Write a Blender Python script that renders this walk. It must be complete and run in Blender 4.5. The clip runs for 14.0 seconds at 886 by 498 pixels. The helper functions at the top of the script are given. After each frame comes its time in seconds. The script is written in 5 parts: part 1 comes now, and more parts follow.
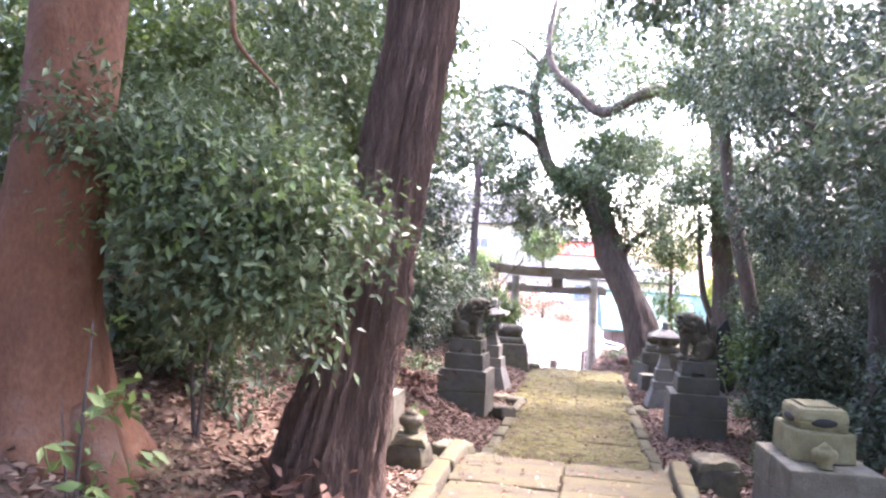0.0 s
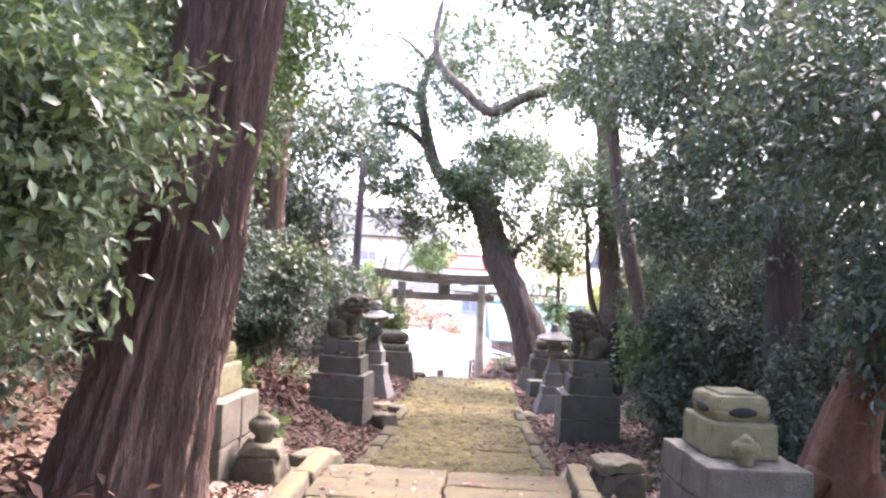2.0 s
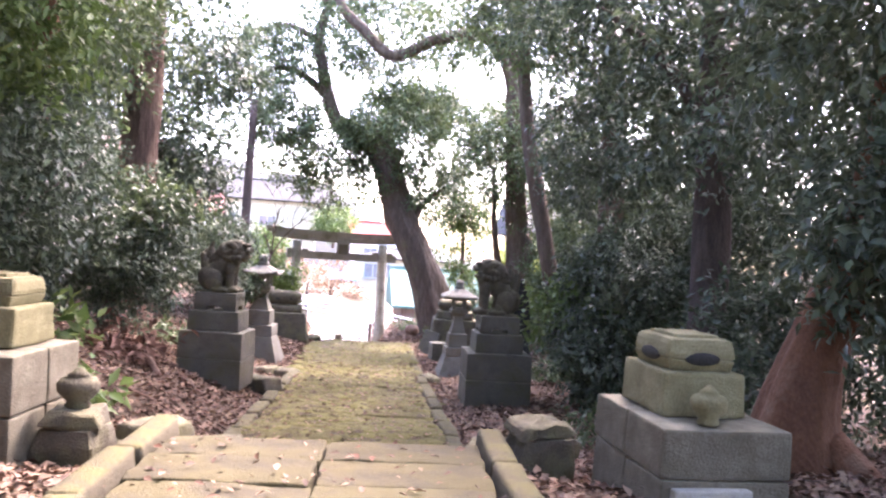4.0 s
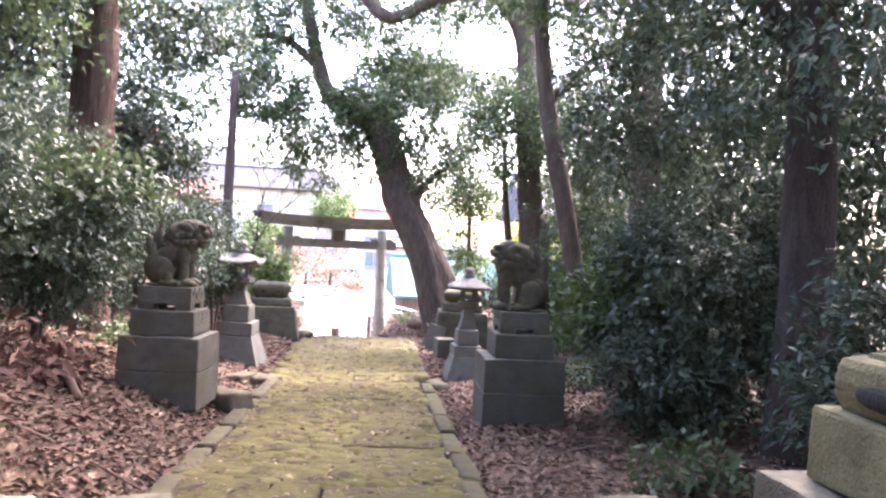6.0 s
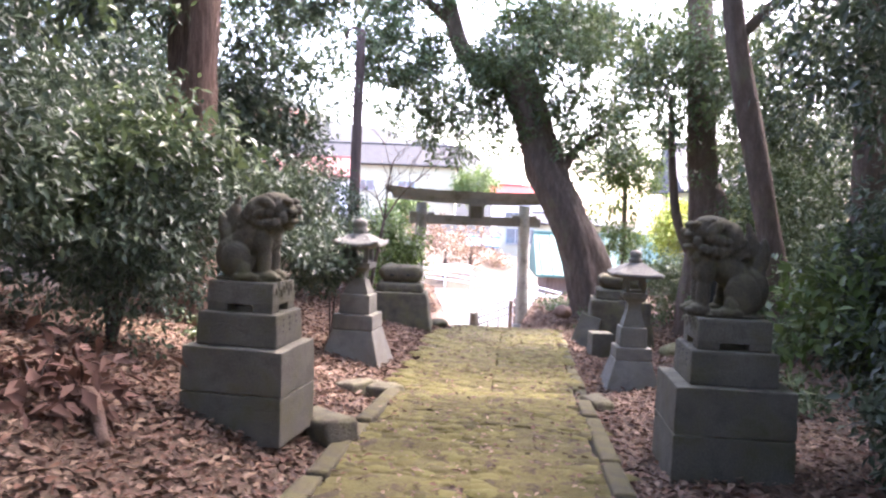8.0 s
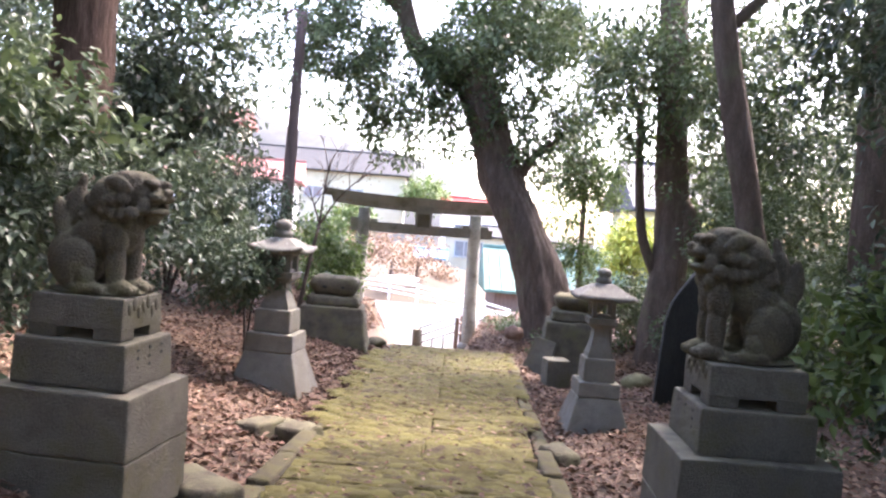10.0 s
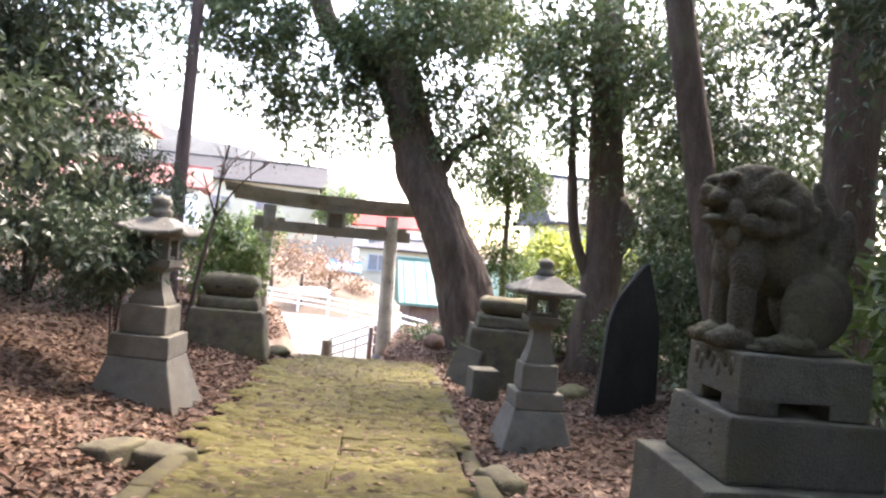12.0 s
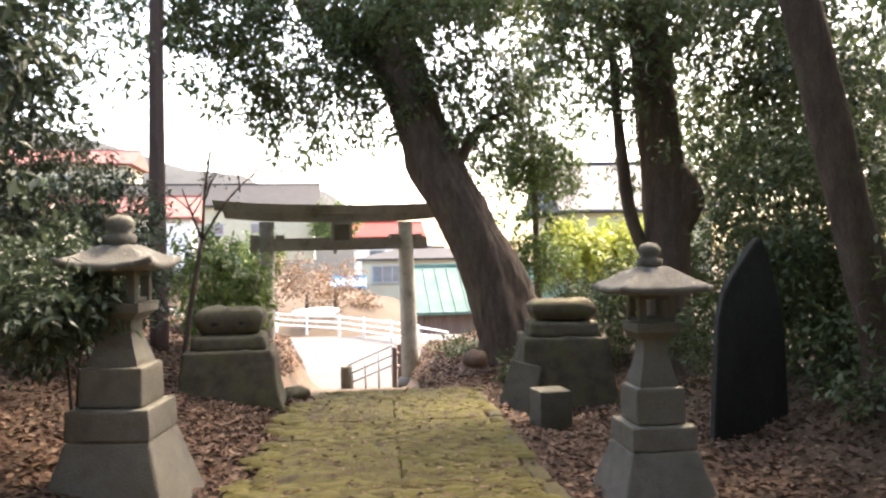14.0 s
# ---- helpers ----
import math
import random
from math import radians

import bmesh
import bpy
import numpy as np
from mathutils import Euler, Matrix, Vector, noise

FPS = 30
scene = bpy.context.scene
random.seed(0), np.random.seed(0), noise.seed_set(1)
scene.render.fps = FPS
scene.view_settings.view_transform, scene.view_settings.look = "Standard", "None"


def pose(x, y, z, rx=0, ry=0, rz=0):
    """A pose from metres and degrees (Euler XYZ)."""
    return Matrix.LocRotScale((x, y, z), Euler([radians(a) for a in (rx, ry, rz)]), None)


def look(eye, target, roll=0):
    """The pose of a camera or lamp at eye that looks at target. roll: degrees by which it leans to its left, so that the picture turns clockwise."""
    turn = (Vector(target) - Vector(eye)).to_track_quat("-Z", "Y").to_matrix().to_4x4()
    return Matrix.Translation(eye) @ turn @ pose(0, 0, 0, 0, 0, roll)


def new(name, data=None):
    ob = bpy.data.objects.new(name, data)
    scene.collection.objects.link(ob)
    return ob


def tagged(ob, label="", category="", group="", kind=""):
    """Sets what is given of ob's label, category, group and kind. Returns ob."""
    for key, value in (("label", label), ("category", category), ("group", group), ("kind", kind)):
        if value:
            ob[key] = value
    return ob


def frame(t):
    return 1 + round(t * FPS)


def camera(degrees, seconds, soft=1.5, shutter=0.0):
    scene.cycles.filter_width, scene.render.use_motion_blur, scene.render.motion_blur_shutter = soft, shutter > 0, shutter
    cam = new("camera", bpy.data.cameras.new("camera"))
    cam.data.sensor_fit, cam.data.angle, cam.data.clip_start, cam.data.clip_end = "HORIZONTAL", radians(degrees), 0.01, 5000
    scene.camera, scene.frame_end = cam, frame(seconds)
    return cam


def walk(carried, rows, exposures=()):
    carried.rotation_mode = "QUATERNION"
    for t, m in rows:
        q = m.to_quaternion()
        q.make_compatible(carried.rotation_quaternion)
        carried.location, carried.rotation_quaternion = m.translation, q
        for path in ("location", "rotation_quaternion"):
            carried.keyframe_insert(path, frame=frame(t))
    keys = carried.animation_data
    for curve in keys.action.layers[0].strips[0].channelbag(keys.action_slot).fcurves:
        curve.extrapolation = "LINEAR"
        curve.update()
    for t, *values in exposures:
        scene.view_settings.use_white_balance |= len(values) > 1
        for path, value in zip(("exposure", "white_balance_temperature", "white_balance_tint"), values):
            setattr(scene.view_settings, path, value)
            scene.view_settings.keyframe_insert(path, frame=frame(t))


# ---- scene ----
cam = camera(60.0, 14.0, soft=2.3)
PATH = [
    (0, (2.193, 3.063, 3.329), (1.825, 5.029, 3.342), 3.0),
    (0.5, (2.218, 3.346, 3.267), (1.9, 5.32, 3.266), 3.2),
    (1, (2.252, 3.671, 3.167), (2.006, 5.656, 3.176), 3.6),
    (1.5, (2.213, 3.962, 3.034), (2.013, 5.951, 3.04), 3.5),
    (2, (2.223, 4.29, 2.955), (2.138, 6.287, 3.025), 3.1),
    (2.5, (2.145, 4.554, 2.853), (2.123, 6.553, 2.904), 3.2),
    (3, (2.255, 4.86, 2.767), (2.449, 6.85, 2.812), 3.6),
    (5.5, (2.394, 7.422, 2.473), (2.518, 9.418, 2.429), 3.4),
    (6, (2.441, 7.983, 2.51), (2.608, 9.976, 2.485), 2.9),
    (6.5, (2.439, 8.563, 2.526), (2.368, 10.56, 2.441), 3.0),
    (7, (2.445, 9.233, 2.498), (2.264, 11.22, 2.371), 1.6),
    (9.5, (2.373, 11.776, 2.519), (2.189, 13.767, 2.457), 4.5),
    (10, (2.382, 12.14, 2.421), (2.317, 14.138, 2.355), 4.5),
    (10.5, (2.392, 12.44, 2.295), (2.477, 14.438, 2.262), 4.2),
    (11, (2.378, 12.866, 2.184), (2.51, 14.861, 2.209), 3.8),
    (11.5, (2.388, 13.187, 2.055), (2.547, 15.181, 2.063), 5.7),
    (12, (2.358, 13.653, 2.031), (2.513, 15.647, 2.03), 5.3),
    (12.5, (2.229, 14.207, 1.959), (2.337, 16.204, 1.904), 5.0),
    (13, (2.144, 14.819, 2.018), (2.279, 16.815, 1.987), 3.0),
    (13.5, (2.091, 15.315, 2.013), (2.228, 17.311, 2.006), 1.2),
    (14, (2.012, 15.845, 1.979), (2.17, 17.839, 1.989), -1.1),
]
walk(cam, [(t, look(eye, target, roll)) for t, eye, target, roll in PATH], [(0.0, 4.64, 6300, 33), (2.0, 4.5, 6450, 34), (3.2, 4.37, 6650, 34), (5.5, 4.5, 6500, 32), (6.5, 4.4, 6500, 31), (9.5, 4.0, 6600, 27), (10.5, 3.98, 6700, 25), (12.5, 3.78, 7100, 19), (13.5, 3.7, 7400, 17), (14.0, 3.4, 7950, 17)])

# ---- world and light ----
SUN_ELEV, SUN_AZ = 54.0, 40.0
world = bpy.data.worlds.new("overcast_sky")
scene.world = world
world.use_nodes = True
wn, wl = world.node_tree.nodes, world.node_tree.links
sky = wn.new("ShaderNodeTexSky")
sky.sky_type, sky.sun_disc = "NISHITA", False
sky.sun_elevation, sky.sun_rotation = radians(SUN_ELEV), radians(SUN_AZ)
sky.air_density, sky.dust_density, sky.ozone_density = 1.0, 3.0, 1.2
wl.new(sky.outputs["Color"], wn["Background"].inputs["Color"])
wn["Background"].inputs["Strength"].default_value = 0.14
sun = new("sun", bpy.data.lights.new("sun", "SUN"))
sun.data.energy, sun.data.angle, sun.data.color = 1.3, radians(14), (1.0, 0.97, 0.93)
SUN_DIR = Vector((math.sin(radians(SUN_AZ)) * math.cos(radians(SUN_ELEV)), math.cos(radians(SUN_AZ)) * math.cos(radians(SUN_ELEV)), math.sin(radians(SUN_ELEV))))
sun.matrix_world = look(SUN_DIR * 60, (0, 0, 0))


# ---- materials ----
def material(name, tones, scale=6.0, rough=0.8, bump=0.3, fine=60.0, island=False, obj_random=0.0, stain=None, stain_at=(0.5, 0.62), stain_scale=1.6,
             up=None, up_at=(0.3, 0.8), translucent=0.0, metal=0.0, stretch=(1, 1, 1), specular=0.3, bump_depth=0.02):
    """Tones blended by noise at two scales; an optional stain colour in patches; an optional second colour on faces
    that look up.
    """
    m = bpy.data.materials.new(name)
    m.use_nodes = True
    n, l = m.node_tree.nodes, m.node_tree.links
    bsdf = n["Principled BSDF"]
    geo = n.new("ShaderNodeNewGeometry")
    mp = n.new("ShaderNodeMapping")
    mp.inputs["Scale"].default_value = stretch
    tc = n.new("ShaderNodeTexCoord")
    l.new(tc.outputs["Object"], mp.inputs["Vector"])
    big = n.new("ShaderNodeTexNoise")
    big.inputs["Scale"].default_value, big.inputs["Detail"].default_value, big.inputs["Roughness"].default_value = scale, 8, 0.65
    l.new(mp.outputs["Vector"], big.inputs["Vector"])
    small = n.new("ShaderNodeTexNoise")
    small.inputs["Scale"].default_value, small.inputs["Detail"].default_value = fine, 4
    l.new(mp.outputs["Vector"], small.inputs["Vector"])
    ramp = n.new("ShaderNodeValToRGB")
    els = ramp.color_ramp.elements
    while len(els) < len(tones):
        els.new(0.5)
    lo, hi = (0.0, 1.0) if island else (0.3, 0.7)
    for k, c in enumerate(tones):
        els[k].position = lo + (hi - lo) * k / max(1, len(tones) - 1)
        els[k].color = (*c, 1)
    mixv = n.new("ShaderNodeMath")
    mixv.operation = "MULTIPLY_ADD"
    mixv.inputs[1].default_value = 0.35
    l.new(small.outputs["Fac"], mixv.inputs[0])
    if island:
        l.new(geo.outputs["Random Per Island"], ramp.inputs["Fac"])
    else:
        add = n.new("ShaderNodeMath")
        add.operation = "MULTIPLY"
        add.inputs[1].default_value = 0.65
        l.new(big.outputs["Fac"], add.inputs[0])
        l.new(add.outputs[0], mixv.inputs[2])
        l.new(mixv.outputs[0], ramp.inputs["Fac"])
    colour = ramp.outputs["Color"]

    def blend(fac, a, c):
        mix = n.new("ShaderNodeMix")
        mix.data_type = "RGBA"
        l.new(fac, mix.inputs["Factor"])
        l.new(a, mix.inputs["A"])
        mix.inputs["B"].default_value = (*c, 1)
        return mix.outputs["Result"]

    def band(src, a, b):
        r = n.new("ShaderNodeMapRange")
        r.inputs["From Min"].default_value, r.inputs["From Max"].default_value = a, b
        l.new(src, r.inputs["Value"])
        return r.outputs["Result"]

    if stain:
        sn = n.new("ShaderNodeTexNoise")
        sn.inputs["Scale"].default_value, sn.inputs["Detail"].default_value, sn.inputs["Roughness"].default_value = stain_scale, 9, 0.7
        l.new(tc.outputs["Object"], sn.inputs["Vector"])
        colour = blend(band(sn.outputs["Fac"], *stain_at), colour, stain)
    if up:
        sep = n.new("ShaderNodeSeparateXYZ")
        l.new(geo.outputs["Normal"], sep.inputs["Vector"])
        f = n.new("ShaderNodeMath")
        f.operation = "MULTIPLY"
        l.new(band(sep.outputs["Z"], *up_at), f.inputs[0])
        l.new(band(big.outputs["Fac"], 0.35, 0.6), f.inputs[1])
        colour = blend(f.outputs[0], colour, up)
    if obj_random:
        oi = n.new("ShaderNodeObjectInfo")
        hs = n.new("ShaderNodeHueSaturation")
        mr = n.new("ShaderNodeMapRange")
        mr.inputs["To Min"].default_value, mr.inputs["To Max"].default_value = 1 - obj_random, 1 + obj_random
        l.new(oi.outputs["Random"], mr.inputs["Value"])
        l.new(mr.outputs["Result"], hs.inputs["Value"])
        l.new(colour, hs.inputs["Color"])
        colour = hs.outputs["Color"]
    l.new(colour, bsdf.inputs["Base Color"])
    bsdf.inputs["Roughness"].default_value, bsdf.inputs["Metallic"].default_value = rough, metal
    bsdf.inputs["Specular IOR Level"].default_value = specular
    if bump:
        bp = n.new("ShaderNodeBump")
        bp.inputs["Strength"].default_value, bp.inputs["Distance"].default_value = bump, bump_depth
        sm = n.new("ShaderNodeMath")
        l.new(big.outputs["Fac"], sm.inputs[0])
        l.new(small.outputs["Fac"], sm.inputs[1])
        l.new(sm.outputs[0], bp.inputs["Height"])
        l.new(bp.outputs["Normal"], bsdf.inputs["Normal"])
    if translucent:
        tr = n.new("ShaderNodeBsdfTranslucent")
        l.new(colour, tr.inputs["Color"])
        ms = n.new("ShaderNodeMixShader")
        ms.inputs["Fac"].default_value = translucent
        l.new(bsdf.outputs["BSDF"], ms.inputs[1])
        l.new(tr.outputs["BSDF"], ms.inputs[2])
        l.new(ms.outputs["Shader"], n["Material Output"].inputs["Surface"])
    return m


MOSS = material("moss_on_stone", [(0.05, 0.041, 0.022), (0.105, 0.09, 0.032), (0.145, 0.126, 0.042), (0.175, 0.152, 0.058)], 7, 0.97, 1.0, 110, obj_random=0.16,
                stain=(0.07, 0.05, 0.03), stain_at=(0.54, 0.6), stain_scale=3.6)
MOSSTUFT = material("moss_cushion", [(0.075, 0.064, 0.024), (0.115, 0.1, 0.032), (0.15, 0.13, 0.042), (0.13, 0.118, 0.038)], 14, 0.98, 0.6, 120, island=True)
PAVE = material("worn_paving_stone", [(0.036, 0.029, 0.018), (0.062, 0.051, 0.031), (0.092, 0.077, 0.047)], 4, 0.92, 0.6, 70, obj_random=0.12,
                stain=(0.08, 0.068, 0.03), stain_at=(0.4, 0.56), stain_scale=2.2)
KERB = material("kerb_stone", [(0.05, 0.042, 0.027), (0.085, 0.072, 0.045), (0.125, 0.106, 0.066)], 5, 0.9, 0.7, 70, obj_random=0.12, up=(0.105, 0.092, 0.036))
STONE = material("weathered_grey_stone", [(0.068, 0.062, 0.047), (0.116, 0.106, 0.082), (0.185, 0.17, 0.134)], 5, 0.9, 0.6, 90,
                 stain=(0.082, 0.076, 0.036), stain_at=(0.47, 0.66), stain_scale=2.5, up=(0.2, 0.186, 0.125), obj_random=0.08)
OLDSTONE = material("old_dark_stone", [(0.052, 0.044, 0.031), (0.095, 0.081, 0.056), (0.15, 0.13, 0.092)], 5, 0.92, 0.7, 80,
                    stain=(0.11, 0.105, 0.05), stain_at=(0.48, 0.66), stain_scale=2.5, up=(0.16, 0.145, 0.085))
PALESTONE = material("pale_lichened_stone", [(0.25, 0.24, 0.2), (0.38, 0.37, 0.31), (0.48, 0.46, 0.39)], 6, 0.9, 0.5, 90,
                     stain=(0.18, 0.175, 0.14), stain_at=(0.5, 0.65), stain_scale=3)
# up: paler than the tones, so the lit tops are put into the colour
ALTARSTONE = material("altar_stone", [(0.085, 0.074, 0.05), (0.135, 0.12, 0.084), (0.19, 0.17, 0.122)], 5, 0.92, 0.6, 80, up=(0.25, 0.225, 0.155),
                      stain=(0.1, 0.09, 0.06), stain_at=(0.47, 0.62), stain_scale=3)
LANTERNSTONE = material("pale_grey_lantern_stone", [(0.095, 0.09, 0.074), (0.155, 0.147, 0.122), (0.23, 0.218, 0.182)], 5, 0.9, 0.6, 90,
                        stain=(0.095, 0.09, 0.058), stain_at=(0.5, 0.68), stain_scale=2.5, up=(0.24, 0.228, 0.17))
LICHEN = material("lichen_flecked_stone", [(0.09, 0.088, 0.075), (0.15, 0.146, 0.125), (0.21, 0.205, 0.175)], 5, 0.92, 0.6, 80,
                  stain=(0.36, 0.36, 0.32), stain_at=(0.58, 0.64), stain_scale=11)
MOSSTONE = material("moss_filmed_stone", [(0.11, 0.1, 0.05), (0.175, 0.16, 0.082), (0.25, 0.23, 0.125)], 6, 0.92, 0.5, 80)
SLATE = material("dark_slate", [(0.0204, 0.02046, 0.01856), (0.03264, 0.033, 0.02944), (0.04896, 0.0495, 0.04352)], 4, 0.8, 0.35, 60, stretch=(1, 1, 0.4), specular=0.2)
SOIL = material("forest_soil", [(0.04275, 0.0285, 0.01804), (0.095, 0.0646, 0.04264), (0.1615, 0.1092, 0.0738)], 3, 0.98, 1.0, 28,
                stain=(0.12, 0.1, 0.05), stain_at=(0.55, 0.68), stain_scale=0.5)
LITTER = material("dead_leaves", [(0.0465, 0.02511, 0.01638), (0.1023, 0.05766, 0.03744), (0.1767, 0.107, 0.0702), (0.1348, 0.06138, 0.03588), (0.2976, 0.2046, 0.1326), (0.093, 0.05394, 0.03588), (0.2511, 0.1674, 0.1092)], 12, 0.7, 0.2, 60, island=True)
CEDAR = material("cedar_bark", [(0.055, 0.034, 0.025), (0.15, 0.094, 0.069), (0.27, 0.18, 0.133)], 9, 0.95, 1.0, 55, stretch=(3.4, 3.4, 0.35), bump_depth=0.06)
BROWN = material("smooth_red_brown_bark", [(0.066, 0.028, 0.015), (0.125, 0.055, 0.027), (0.19, 0.09, 0.048)], 3, 0.85, 0.5, 40,
                 stain=(0.17, 0.105, 0.068), stain_at=(0.54, 0.68), stain_scale=2.6, stretch=(1, 1, 0.6))
GREYBARK = material("grey_brown_bark", [(0.05, 0.036, 0.027), (0.108, 0.079, 0.06), (0.18, 0.138, 0.106)], 5, 0.95, 1.0, 45, stretch=(2, 2, 0.5),
                    stain=(0.13, 0.12, 0.07), stain_at=(0.55, 0.7), stain_scale=1.5)
DARKBARK = material("dark_bark", [(0.035, 0.028, 0.024), (0.075, 0.058, 0.048), (0.12, 0.095, 0.08)], 5, 0.95, 0.9, 45, stretch=(2, 2, 0.5))
ROOTBARK = material("exposed_root_wood", [(0.11, 0.068, 0.047), (0.18, 0.115, 0.082), (0.25, 0.165, 0.12)], 6, 0.9, 0.7, 50, stretch=(1, 1, 0.5))


def leaf_material(name, tones, rough=0.42, translucent=0.28):
    return material(name, tones, 12, rough, 0, 60, island=True, translucent=translucent, specular=0.32)


LEAF = leaf_material("glossy_evergreen_leaves", [(0.045, 0.068, 0.03), (0.085, 0.122, 0.05), (0.125, 0.165, 0.07), (0.07, 0.1, 0.048)])
DARKLEAF = leaf_material("dark_evergreen_leaves", [(0.036, 0.054, 0.035), (0.066, 0.095, 0.055), (0.1, 0.135, 0.075)], 0.4, 0.26)
LIGHTLEAF = leaf_material("light_green_leaves", [(0.06, 0.1, 0.025), (0.1, 0.16, 0.04), (0.15, 0.2, 0.06), (0.08, 0.13, 0.04)], 0.45, 0.35)
YELLOWLEAF = leaf_material("yellow_green_leaves", [(0.2, 0.24, 0.03), (0.3, 0.33, 0.05), (0.36, 0.36, 0.09)], 0.5, 0.35)
DRYLEAF = leaf_material("withered_leaves", [(0.17, 0.1, 0.065), (0.26, 0.17, 0.11), (0.22, 0.16, 0.09)], 0.7, 0.2)
DEADFROND = leaf_material("dead_brown_fronds", [(0.06, 0.03, 0.02), (0.12, 0.06, 0.04), (0.17, 0.095, 0.065)], 0.8, 0.1)
CONCRETE = material("road_concrete", [(0.06, 0.05925, 0.057), (0.07875, 0.078, 0.07425), (0.0975, 0.096, 0.0915)], 1.2, 0.9, 0.2, 60, stain=(0.07, 0.068, 0.064), stain_at=(0.55, 0.7), stain_scale=0.5)
WHITE = material("white_paint", [(0.66, 0.66, 0.64), (0.76, 0.76, 0.74), (0.8, 0.8, 0.78)], 3, 0.55, 0.1, 50)
CREAM = material("cream_plaster", [(0.391, 0.3655, 0.2635), (0.459, 0.425, 0.3145), (0.493, 0.459, 0.3485)], 0.8, 0.85, 0.1, 30)
GLASS = material("dark_window_glass", [(0.1, 0.12, 0.13), (0.18, 0.2, 0.22)], 2, 0.08, 0, 40, specular=0.8)
ALU = material("window_aluminium", [(0.3, 0.31, 0.31), (0.4, 0.41, 0.41)], 3, 0.4, 0, 40, metal=0.6)
PALERED = material("sun_faded_red_roof", [(0.18, 0.07, 0.058), (0.23, 0.1, 0.085), (0.26, 0.13, 0.11)], 1.5, 0.7, 0.2, 30, specular=0.08)
TORIISTONE = material("torii_stone", [(0.13, 0.125, 0.11), (0.22, 0.21, 0.185), (0.3, 0.285, 0.25)], 4, 0.9, 0.5, 70, stain=(0.12, 0.115, 0.085), stain_at=(0.5, 0.66), stain_scale=2)
RED = material("red_roof_sheet", [(0.22, 0.022, 0.018), (0.28, 0.035, 0.03), (0.3, 0.055, 0.045)], 1.5, 0.6, 0.2, 30, specular=0.08)
TEAL = material("faded_green_roof_sheet", [(0.0504, 0.1088, 0.0896), (0.084, 0.1536, 0.128), (0.126, 0.192, 0.16)], 1, 0.6, 0.2, 30, specular=0.08)
BLUE = material("blue_roof_sheet", [(0.07, 0.2, 0.35), (0.11, 0.27, 0.42)], 1, 0.6, 0.2, 30)
TILE = material("grey_blue_roof_tile", [(0.031, 0.03286, 0.04158), (0.0465, 0.04898, 0.06072), (0.062, 0.06448, 0.07788)], 2, 0.55, 0.4, 20, specular=0.08)
GREYROOF = material("weathered_grey_roof", [(0.0385, 0.0385, 0.03762), (0.055, 0.055, 0.05301)], 1, 0.7, 0.2, 20, specular=0.08)
TIMBER = material("dark_timber", [(0.09, 0.06, 0.05), (0.16, 0.11, 0.09), (0.2, 0.15, 0.12)], 4, 0.85, 0.5, 40, stretch=(1, 1, 0.15))
POLEWOOD = material("tarred_wooden_pole", [(0.06, 0.045, 0.04), (0.13, 0.09, 0.08), (0.17, 0.12, 0.1)], 5, 0.85, 0.6, 40, stretch=(2, 2, 0.15))
RAIL = material("galvanised_rail", [(0.35, 0.36, 0.35), (0.48, 0.49, 0.47)], 4, 0.5, 0.1, 50, metal=0.4)
HILL = material("wooded_hill", [(0.0156, 0.0192, 0.01922), (0.024, 0.0276, 0.02666), (0.033, 0.0348, 0.031)], 0.08, 0.95, 0, 0.6)
SCRUB = material("dry_scrub_slope", [(0.035, 0.03, 0.018), (0.075, 0.055, 0.036), (0.11, 0.085, 0.056)], 0.5, 0.95, 0.4, 6)


# ---- mesh helpers ----
def part(name, bm, mat, parent=None, label="", smooth=False):
    me = bpy.data.meshes.new(name)
    bm.normal_update()
    bm.to_mesh(me)
    bm.free()
    me.materials.append(mat)
    if smooth:
        me.shade_smooth()
    ob = new(name, me)
    ob.parent = parent
    return tagged(ob, label)


def thing(name, label, category, x=0, y=0, z=0, rz=0, group="", kind=""):
    ob = new(name)
    ob.matrix_world = pose(x, y, z, 0, 0, rz)
    ob.empty_display_size = 0.2
    return tagged(ob, label, category, group, kind)


def rough_up(bm, amount, scale=3.0):
    off = Vector((random.random() * 50, random.random() * 50, random.random() * 50))
    for v in bm.verts:
        v.co += noise.noise_vector(v.co * scale + off) * amount


def frustum(w0, d0, w1, d1, h, z=0.0, x=0.0, y=0.0, bevel=0.015, cuts=2, rough=0.006, bm=None, dx=0.0, dy=0.0):
    """A stone block, bottom w0 x d0, top w1 x d1, with worn edges."""
    b = bmesh.new()
    lo = [b.verts.new((x + sx * w0 / 2, y + sy * d0 / 2, z)) for sx, sy in ((-1, -1), (1, -1), (1, 1), (-1, 1))]
    hi = [b.verts.new((x + dx + sx * w1 / 2, y + dy + sy * d1 / 2, z + h)) for sx, sy in ((-1, -1), (1, -1), (1, 1), (-1, 1))]
    b.faces.new(lo[::-1])
    b.faces.new(hi)
    for k in range(4):
        b.faces.new((lo[k], lo[(k + 1) % 4], hi[(k + 1) % 4], hi[k]))
    if bevel:
        bmesh.ops.bevel(b, geom=b.edges[:], offset=bevel, segments=2, affect="EDGES", profile=0.6)
    if cuts:
        bmesh.ops.subdivide_edges(b, edges=[e for e in b.edges if e.calc_length() > 0.12], cuts=cuts, use_grid_fill=True)
    if rough:
        rough_up(b, rough, 9.0)
    if bm is not None:
        me = bpy.data.meshes.new("tmp")
        b.to_mesh(me)
        b.free()
        bm.from_mesh(me)
        bpy.data.meshes.remove(me)
        return bm
    return b


